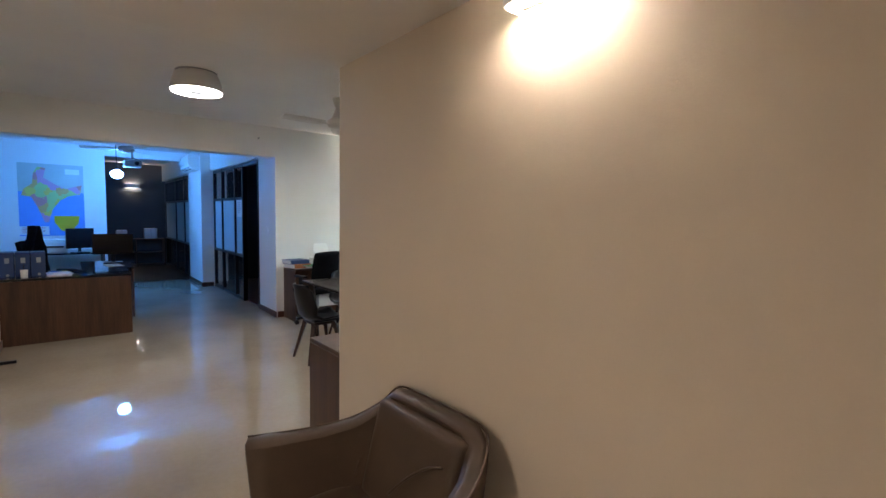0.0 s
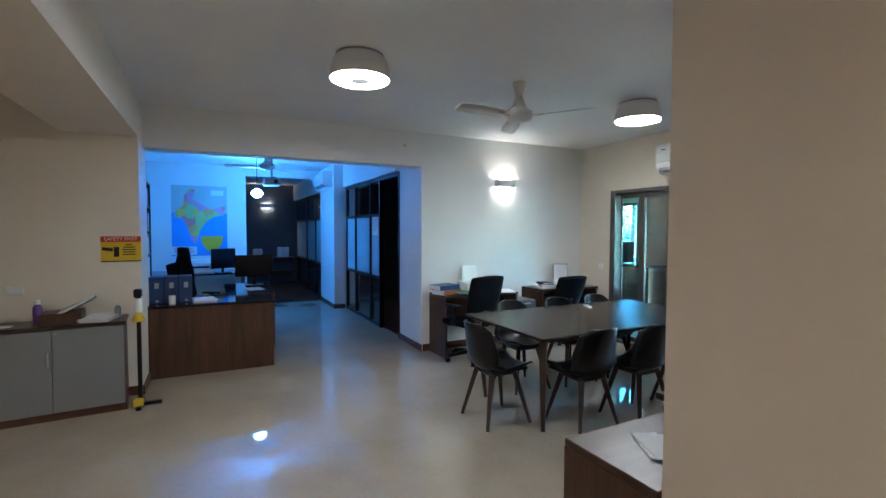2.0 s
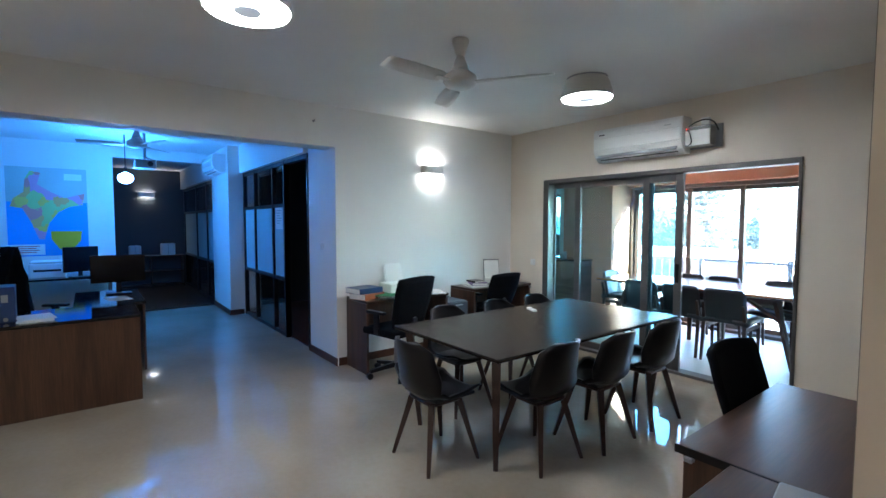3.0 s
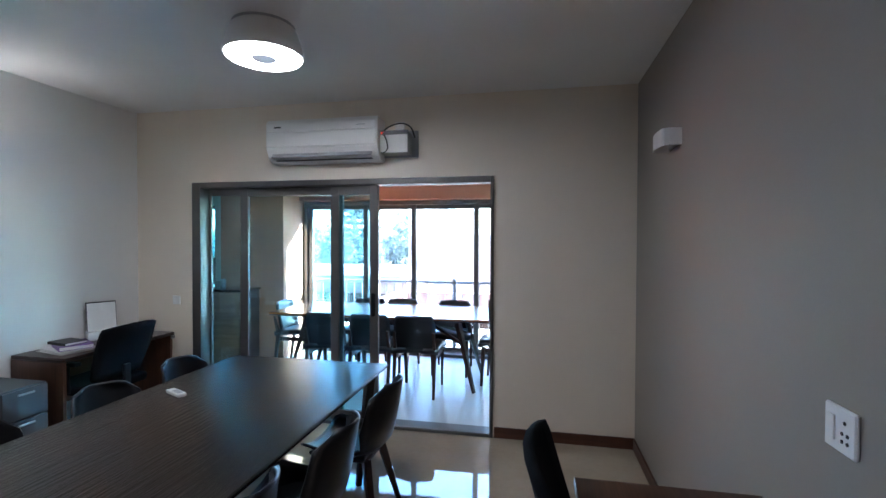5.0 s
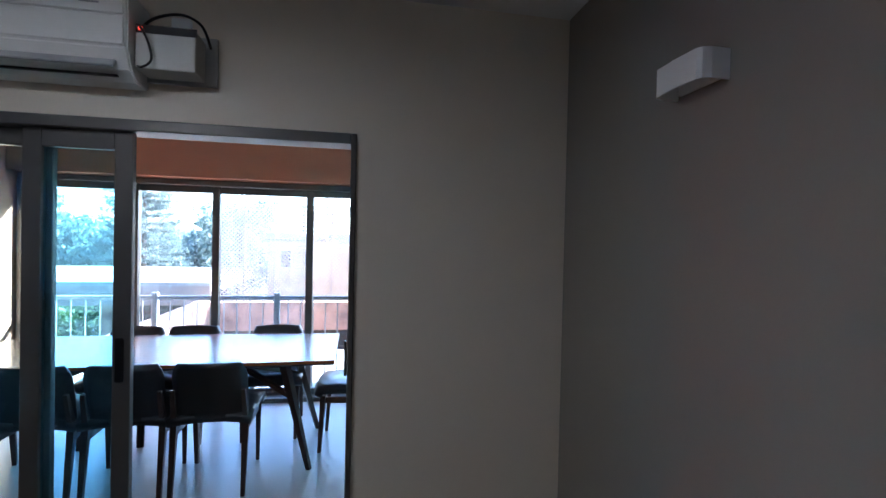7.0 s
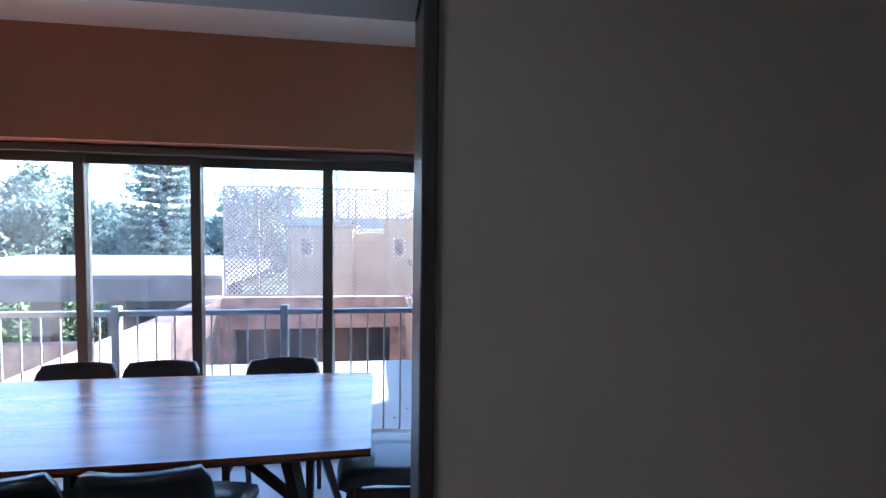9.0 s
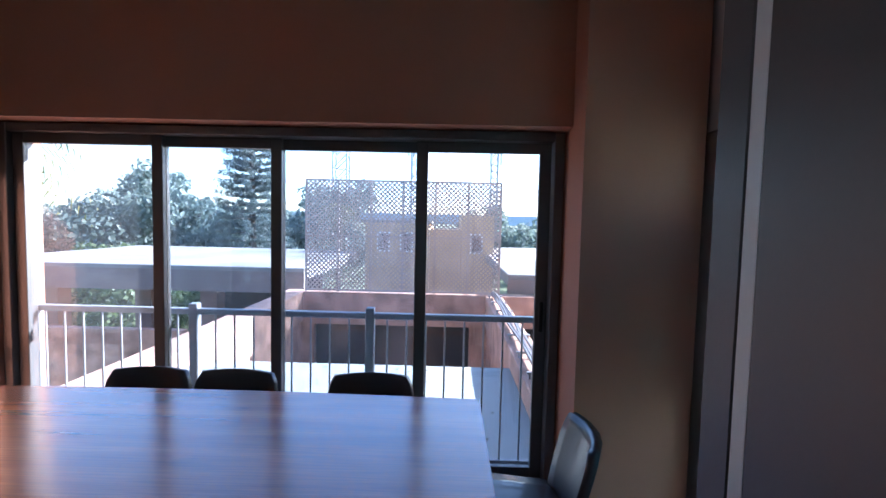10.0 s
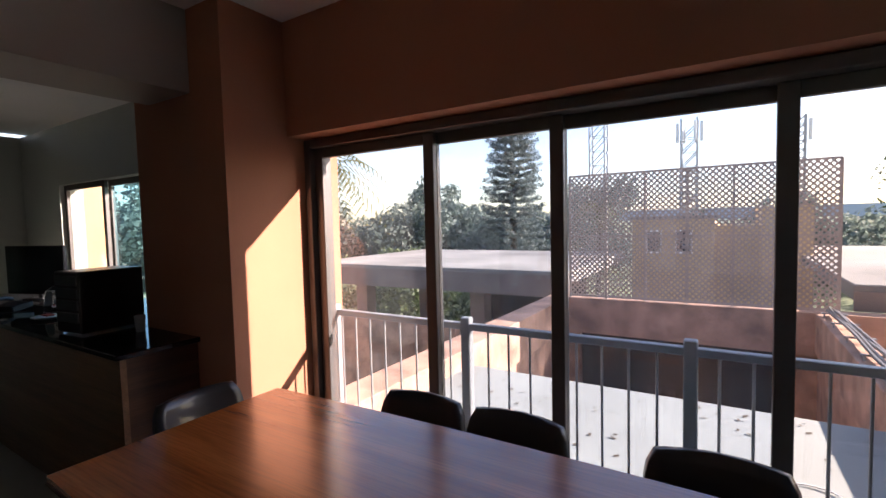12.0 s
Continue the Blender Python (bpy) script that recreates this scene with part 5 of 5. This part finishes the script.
structure("court_wall", [((-6.35, 14.5, -0.55), (5.5, 14.85, 0.1)), ((-6.35, 14.6, G), (-5.75, 14.85, -0.55)), ((-2.55, 14.6, G), (-1.6, 14.85, -0.55)), ((0.2, 14.6, G), (0.8, 14.85, -0.55)), ((-5.75, 14.6, G), (-2.55, 14.85, -2.6))], "stucco", "terracotta wall across the court", "wall")
structure("court_sides", [((-6.2, 10.6, G), (-6.0, 14.6, -0.5)), ((-2.2, 10.6, G), (-2.0, 14.6, -0.5)), ((-6.3, 8.4, G), (-2.2, 8.6, -0.35)), ((-1.9, 8.38, G), (6, 8.5, -0.6))], "stucco", "terracotta walls of the light court", "wall")
# Near-black panels paint the shade inside the court wall's openings.
structure("court_shade_panels", [((-5.75, 14.75, -2.6), (-2.55, 14.8, -0.55)), ((-1.6, 14.75, -3), (0.2, 14.8, -0.55)), ((0.8, 14.75, -3), (5.5, 14.8, -0.55))], "dark_void", "dark panels standing in for shade in the court wall's openings", "window")
structure("roof_left", [((-14.0, 15.2, 0.22), (-6.15, 21.4, 0.5))], "roof", "weathered flat concrete roof", "roof", 0.02)
structure("roof_left_fascia", [((-14.0, 15.16, -0.05), (-6.15, 15.2, 0.42)), ((-14.0, 15.2, -0.05), (-6.2, 15.6, 0.22))], "roof_edge", "dark weathered roof fascia", "roof")
structure("roof_right", [((-1.75, 14.95, 0.25), (9.0, 25.5, 0.5))], "roof", "weathered flat roof streaked with stains", "roof", 0.02)
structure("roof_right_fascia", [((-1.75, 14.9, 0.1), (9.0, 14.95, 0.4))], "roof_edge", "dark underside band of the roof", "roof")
for i, (px, py) in enumerate(((-12.9, 16.2), (-10.6, 16.2), (-9.0, 16.2))):
    structure("roof_column", [((px, py, G), (px + 0.4, py + 0.4, 0.22))], "roof_edge", "square column under the flat roof", "column")
# Near-black panel paints the darkness under the roof.
structure("veranda_shade_panel", [((-8.6, 16.6, G), (-6.2, 16.8, 0.22))], "dark_void", "dark panel with the shade under the flat roof put into its colour", "wall")
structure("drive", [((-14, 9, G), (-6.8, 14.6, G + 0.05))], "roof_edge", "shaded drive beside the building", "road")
structure("garden_wall", [((-14, 14.4, -1.2), (-8.4, 14.6, -0.75)), ((-14, 14.45, G), (-8.4, 14.55, -1.2))], "stucco", "low terracotta garden wall", "wall")
structure("wall_fin", [((-9.95, 8.24, G), (-9.78, 8.5, 3.2))], "stucco_pale", "sunlit ochre fin wall outside the pantry", "wall")
structure("pier_outside", [((0.2, 9.0, G), (0.5, 9.4, 3.2))], "stucco_pale", "ochre pier outside the side room", "column")
M["block"] = surface("ochre_render", (0.66, 0.46, 0.24), 0.85, vary=0.15, coarse=0.6, fine=30)
# Added out of view to cut off the sun beyond the window column.
structure("sun_blocker", [((3.0, 10.6, G), (6.0, 12.78, 8.5))], "stucco_pale", "unseen ochre wall added to block sun from the counter and table", "wall")
ob_ = thing("ochre_building", "ochre block behind the lattice screen", "building", (-3.9, 21, 0))
part("wall", box((-2.0, 0, G), (0.2, 4, 1.5)), "block", ob_)
part("wall", box((0.2, 0.5, G), (1.3, 4, 1.3)), "block", ob_)
part("wall", box((1.3, 0, G), (2.4, 4, 1.8)), "block", ob_)
part("roof", box((-2.1, -0.1, 1.5), (0.3, 4.1, 1.6)), "roof", ob_)
for xx in (-1.6, -0.8, 1.6):
    w = part("window", box((xx, -0.03, 0.5), (xx + 0.45, 0.02, 1.2)), "white_plastic", ob_)
    part("pane", box((xx + 0.05, -0.03, 0.55), (xx + 0.4, -0.02, 1.15)), "dark_void", w)

# railing
RY = 8.115
rl = thing("balcony_railing", "grey painted metal railing with thin balusters", "railing", (-4.3, RY, 0))
part("top_rail", box((-1.3, -0.022, 0.975), (1.97, 0.022, 1.012), 0.004), "rail_paint", rl)
part("bottom_rail", box((-1.3, -0.016, 0.05), (1.97, 0.016, 0.08), 0.004), "rail_paint", rl)
for xp in (-1.33, -0.305, 0.817, 1.93):
    part("post", box((xp - 0.028, -0.026, -0.1), (xp + 0.028, 0.026, 1.045), 0.005), "rail_paint", rl)
xb = -1.27
while xb < 1.9:
    if min(abs(xb - q) for q in (-1.33, -0.305, 0.817, 1.93)) > 0.05:
        part("baluster", rod((xb, 0, 0.08), (xb, 0, 0.975), 0.0065, None, 8), "rail_paint", rl)
    xb += 0.122

# lattice screen
LX0, LX1, LZ0, LZ1, LY = -5.93, -1.97, 0.14, 2.38, 14.58
ls = thing("lattice_screen", "pinkish diagonal lattice screen standing on the parapet", "screen", (0, LY, 0))
for i in range(7):
    xx = LX0 + (LX1 - LX0) * i / 6
    part("post", box((xx - 0.02, 0.02, 0.1), (xx + 0.02, 0.05, LZ1)), "lattice", ls)
for zz in (LZ0, (LZ0 + LZ1) / 2, LZ1):
    part("rail", box((LX0, 0.0, zz - 0.018), (LX1, 0.03, zz + 0.018)), "lattice", ls)
STEP = 0.092
for sgn in (1, -1):
    k = -int((LZ1 - LZ0) / STEP) - 1
    while k * STEP < (LX1 - LX0):
        a, b = k * STEP, k * STEP + (LZ1 - LZ0)
        t0, t1 = max(0, -a), min(LZ1 - LZ0, LX1 - LX0 - a)
        k += 1
        if t1 - t0 < 0.06:
            continue
        xa, xe = a + t0, a + t1
        if sgn < 0:
            xa, xe = (LX1 - LX0) - xa, (LX1 - LX0) - xe
        p0, p1 = Vector((LX0 + xa, 0, LZ0 + t0)), Vector((LX0 + xe, 0, LZ0 + t1))
        d = (p1 - p0).normalized()
        nrm = Vector((-d.z, 0, d.x)) * 0.0145
        yy = 0.004 if sgn > 0 else 0.014
        bm = bmesh.new()
        vs = [bm.verts.new(q + Vector((0, yy + dy, 0))) for dy in (0, 0.008) for q in (p0 - nrm, p1 - nrm, p1 + nrm, p0 + nrm)]
        for fc in ((0, 1, 2, 3), (7, 6, 5, 4), (0, 4, 5, 1), (1, 5, 6, 2), (2, 6, 7, 3), (3, 7, 4, 0)):
            bm.faces.new([vs[i] for i in fc])
        part("slat", bm, "lattice", ls)

# conduits on the parapet
cd = thing("roof_conduits", "bundle of grey conduits on brackets along the parapet", "conduits", (0, 0, 0.1))
for i in range(4):
    part("conduit", tube([(-2.13 + i * 0.035 + 0.01 * math.sin(y * 2 + i), y, 0.09 + 0.02 * math.sin(y * 3 + i * 2)) for y in (8.5, 9.5, 10.6, 11.7, 12.8, 13.8, 14.4)], 0.019, 6), "conduit", cd)
for y in (8.9, 9.6, 10.3, 11.1, 11.9, 12.7, 13.5, 14.2):
    part("bracket", box((-2.22, y - 0.015, 0.05), (-1.93, y + 0.015, 0.07)), "rail_paint", cd)
    part("bracket_leg", box((-2.2, y - 0.012, 0), (-2.18, y + 0.012, 0.05)), "rail_paint", cd)
    part("bracket_leg", box((-1.97, y - 0.012, 0), (-1.95, y + 0.012, 0.05)), "rail_paint", cd)
lv = thing("slab_litter", "dry leaves scattered on the pale slab", "leaves", (0, 0, 0))
tagged(lv, kind="stuff")
bm = bmesh.new()
for i in range(90):
    x, y, s, a = random.uniform(-5.9, -2.3), random.uniform(8.5, 10.5), random.uniform(0.008, 0.025), random.uniform(0, 6.28)
    c, q = math.cos(a) * s, math.sin(a) * s
    bm.faces.new([bm.verts.new((x + u * c - v * q, y + u * q + v * c, -0.116 + 0.004 * w)) for u, v, w in ((-1, -0.5, 0), (1, -0.5, 1), (1, 0.5, 2), (-1, 0.5, 1))])
part("dry_leaf", bm, "bark", lv)
lp = thing("cable_loop", "thin pale cable loop lying on the slab", "cable", (-2.9, 9.3, -0.11))
part("cable", tube([(0.15 * math.cos(a * 0.7), 0.1 * math.sin(a * 0.7), 0.002) for a in range(8)], 0.006), "white_plastic", lp)


# ---- vegetation ----
def leaves(centres, count, size, seed, flat=0.5):
    """A crown: many small quads round the centres (x, y, z, radius)."""
    rng = np.random.default_rng(seed)
    c = np.array(centres)
    w = c[:, 3] ** 2
    k = rng.choice(len(c), count, p=w / w.sum())
    d = rng.normal(size=(count, 3))
    d /= np.linalg.norm(d, axis=1)[:, None]
    p = c[k, :3] + d * (c[k, 3] * rng.uniform(0.45, 1.08, count))[:, None] * np.array((1, 1, 0.8))
    n = d + rng.normal(size=(count, 3)) * 0.7
    n /= np.linalg.norm(n, axis=1)[:, None]
    u = np.cross(n, rng.normal(size=(count, 3)))
    u /= np.linalg.norm(u, axis=1)[:, None]
    v = np.cross(n, u)
    s = size * rng.uniform(0.6, 1.4, count)[:, None]
    vs = np.concatenate([p - u * s, p - v * s * flat, p + u * s, p + v * s * flat], 1).reshape(-1, 3)
    return [tuple(x) for x in vs.tolist()], [(4 * i, 4 * i + 1, 4 * i + 2, 4 * i + 3) for i in range(count)]


def mesh_part(name, vs, fs, mat, parent=None):
    me = bpy.data.meshes.new(name)
    me.from_pydata(vs, [], fs)
    me.materials.append(M[mat])
    ob = new(name, me)
    if parent:
        ob.parent = parent
    return ob


def branch_tree(name, label, place, height, spread, count, size, mat, seed, trunk=0.25):
    rng = random.Random(seed)
    t = thing(name, label, "tree", place)
    bm = bmesh.new()
    tips = []

    def grow(p, d, l, r, depth):
        q = p + d * l
        add_rod(bm, p, q, r, r * 0.65, 6, False)
        if depth == 0:
            tips.append((*q, l * 1.15))
            return
        for _ in range(3):
            nd = (d + Vector((rng.uniform(-1, 1), rng.uniform(-1, 1), rng.uniform(-0.25, 0.6))) * spread).normalized()
            grow(q, nd, l * rng.uniform(0.6, 0.8), r * 0.6, depth - 1)
        tips.append((*q, l * 0.6))

    grow(Vector((0, 0, 0)), Vector((0, 0, 1)), height * 0.38, trunk, 3)
    part("trunk", bm, "bark", t)
    vs, fs = leaves(tips, count, size, seed)
    mesh_part("crown", vs, fs, mat, t)
    return t


branch_tree("spreading_tree", "wide spreading tree with thin foliage and open branches", (6.3, 40, G), 8.9, 0.95, 2600, 0.12, "leaf_dark", 5, 0.32)
branch_tree("spreading_tree", "smaller spreading tree beyond the flat roof", (10.2, 43, G), 8.0, 0.9, 2600, 0.12, "leaf_dark", 9, 0.3)

# conifer in tiers
cf = thing("conifer", "tall tiered conifer with drooping branches", "tree", (-16.9, 37.5, G))
part("trunk", rod((0, 0, 0), (0, 0, 21), 0.28, 0.05, 10), "bark", cf)
cen = []
limbs = bmesh.new()
rng = random.Random(3)
z, k = 3.6, 0
while z < 20.4:
    rad = 2.7 * (1 - (z - 3.6) / 24)
    for j in range(10):
        a = 2 * math.pi * j / 10 + k * 0.55 + rng.uniform(-0.2, 0.2)
        reach, dip = rad * rng.uniform(0.72, 1.08), rng.uniform(-0.12, 0.1)
        add_rod(limbs, (0, 0, z), (reach * math.cos(a), reach * math.sin(a), z + dip), 0.04, 0.012, 5, False)
        n = 8
        for q in range(1, n + 1):
            rr = q / n
            cen.append((reach * rr * math.cos(a), reach * rr * math.sin(a), z + dip * rr + 0.3 * rr ** 3 + rng.uniform(-0.05, 0.05), 0.17 + 0.1 * rr))
    z += rng.uniform(0.44, 0.56)
    k += 1
part("limbs", limbs, "bark", cf)
vs, fs = leaves(cen, 70000, 0.1, 4, 0.3)
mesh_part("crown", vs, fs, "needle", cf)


def palm(label, place, height, count, length, seed):
    rng = random.Random(seed)
    t = thing("palm", label, "tree", place)
    part("trunk", rod((0, 0, 0), (0.2, 0, height), 0.2, 0.13, 10), "bark", t)
    bm = bmesh.new()
    for i in range(count):
        a, up = 2 * math.pi * i / count + rng.uniform(-0.2, 0.2), rng.uniform(-0.35, 1.0)
        e = Vector((math.cos(a), math.sin(a), 0))
        side = Vector((-e.y, e.x, 0))
        pts = [Vector((0.2, 0, height)) + e * length * s + Vector((0, 0, length * (up * s - (0.9 + 0.25 * up) * s * s))) for s in [k / 14 for k in range(15)]]
        for k in range(1, 15):
            d = (pts[k] - pts[k - 1]).normalized()
            ll = length * 0.3 * math.sin(math.pi * min(1, 0.12 + k / 15.5))
            for s in (-1, 1):
                tip = pts[k] + side * s * ll * 0.8 + d * ll * 0.5 - Vector((0, 0, ll * 0.45))
                bm.faces.new([bm.verts.new(q) for q in (pts[k] - d * 0.03, pts[k] + d * 0.05, tip)])
    part("fronds", bm, "frond", t)
    return t


palm("coconut palm with drooping yellowish fronds", (-16.5, 18.6, G), 8.0, 20, 2.6, 1)
palm("low palm beside the flat roof", (4.4, 34, G), 6.0, 16, 2.2, 2)
palm("palm with full fronds by the flat roof", (8.0, 31, G), 6.2, 18, 2.2, 3)
palm("short palm behind the roof", (-10.5, 36, G), 6.5, 16, 2.0, 4)
palm("palm outside the pantry window", (-24, 19, G), 7.4, 18, 2.6, 6)

# far woods and garden shrubs
rng = random.Random(11)
cen = []
for i in range(155):
    a = rng.uniform(-84, 28)
    if -12 < a < 3 and rng.random() < 0.8:
        continue
    d = rng.uniform(46, 75)
    top = 9.2 + 1.6 * math.sin(a * 0.35) + rng.uniform(-1.4, 1.2) - (2.6 if a > -12 else 0)
    for q in range(5):
        r = rng.uniform(1.2, 2.6)
        cen.append((-3 + d * math.sin(radians(a)) + rng.uniform(-2.5, 2.5), 6 + d * math.cos(radians(a)), G + top * rng.uniform(0.35, 1) - r, r))
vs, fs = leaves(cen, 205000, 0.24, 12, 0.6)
tagged(mesh_part("far_woods", vs, fs, "leaf_haze_tint"), "line of dense green trees, distance haze put into the leaf colour", "trees", kind="stuff")
cen = [(rng.uniform(-26, -9), rng.uniform(22.5, 30), G + rng.uniform(0.5, 3.6), rng.uniform(0.6, 1.4)) for i in range(46)] + [(rng.uniform(-15, -7.5), rng.uniform(17.5, 21), G + rng.uniform(0.2, 2.6), rng.uniform(0.4, 0.8)) for i in range(24)]
vs, fs = leaves(cen, 20000, 0.13, 13, 0.6)
tagged(mesh_part("garden_shrubs", vs, fs, "leaf"), "leafy garden shrubs beyond the roof", "shrubs", kind="stuff")
# flat backdrop wall; its pale blue colour carries the horizon haze
structure("horizon_haze", [((-700, 880, G), (700, 881, 14))], surface("far_hills_haze_colour", (0.42, 0.5, 0.58), 1.0, vary=0.05, coarse=0.02), "flat backdrop of distant hills, haze put into its pale colour", "backdrop")


def mast(label, x, y, z0, z1, w, antennas):
    t = thing("mast", label, "mast", (x, y, z0))
    h = z1 - z0
    bm = bmesh.new()
    for sx in (-1, 1):
        for sy in (-1, 1):
            add_bar(bm, (sx * w / 2, sy * w / 2, 0), (sx * w / 2, sy * w / 2, h), 0.14)
    part("legs", bm, "mast_paint", t)
    bm = bmesh.new()
    k, z = 0, 0.0
    while z < h - w:
        for (ax, ay), (bx, by) in (((-1, -1), (1, -1)), ((-1, 1), (1, 1)), ((-1, -1), (-1, 1)), ((1, -1), (1, 1))):
            add_bar(bm, (ax * w / 2, ay * w / 2, z), (bx * w / 2, by * w / 2, z + w), 0.09)
            add_bar(bm, (bx * w / 2, by * w / 2, z), (ax * w / 2, ay * w / 2, z), 0.06)
        z += w
    part("bracing", bm, "mast_paint", t)
    for i in range(antennas):
        a = 2 * math.pi * i / antennas
        part("antenna", box((-0.14, -0.07, -0.9), (0.14, 0.07, 0.9), 0.02, pose((w * 0.5 + 0.35) * math.cos(a), (w * 0.5 + 0.35) * math.sin(a), h - 1.2, 0, 0, math.degrees(a))), "white_plastic", t)
    return t


mast("open steel lattice mast", -16.5, 62, G, 16, 1.7, 4)
mast("steel mast ringed with antennas", -6.6, 55, G, 10.6, 1.3, 6)
mast("slim mast with two antennas", 1.6, 55, G, 9.8, 0.7, 3)
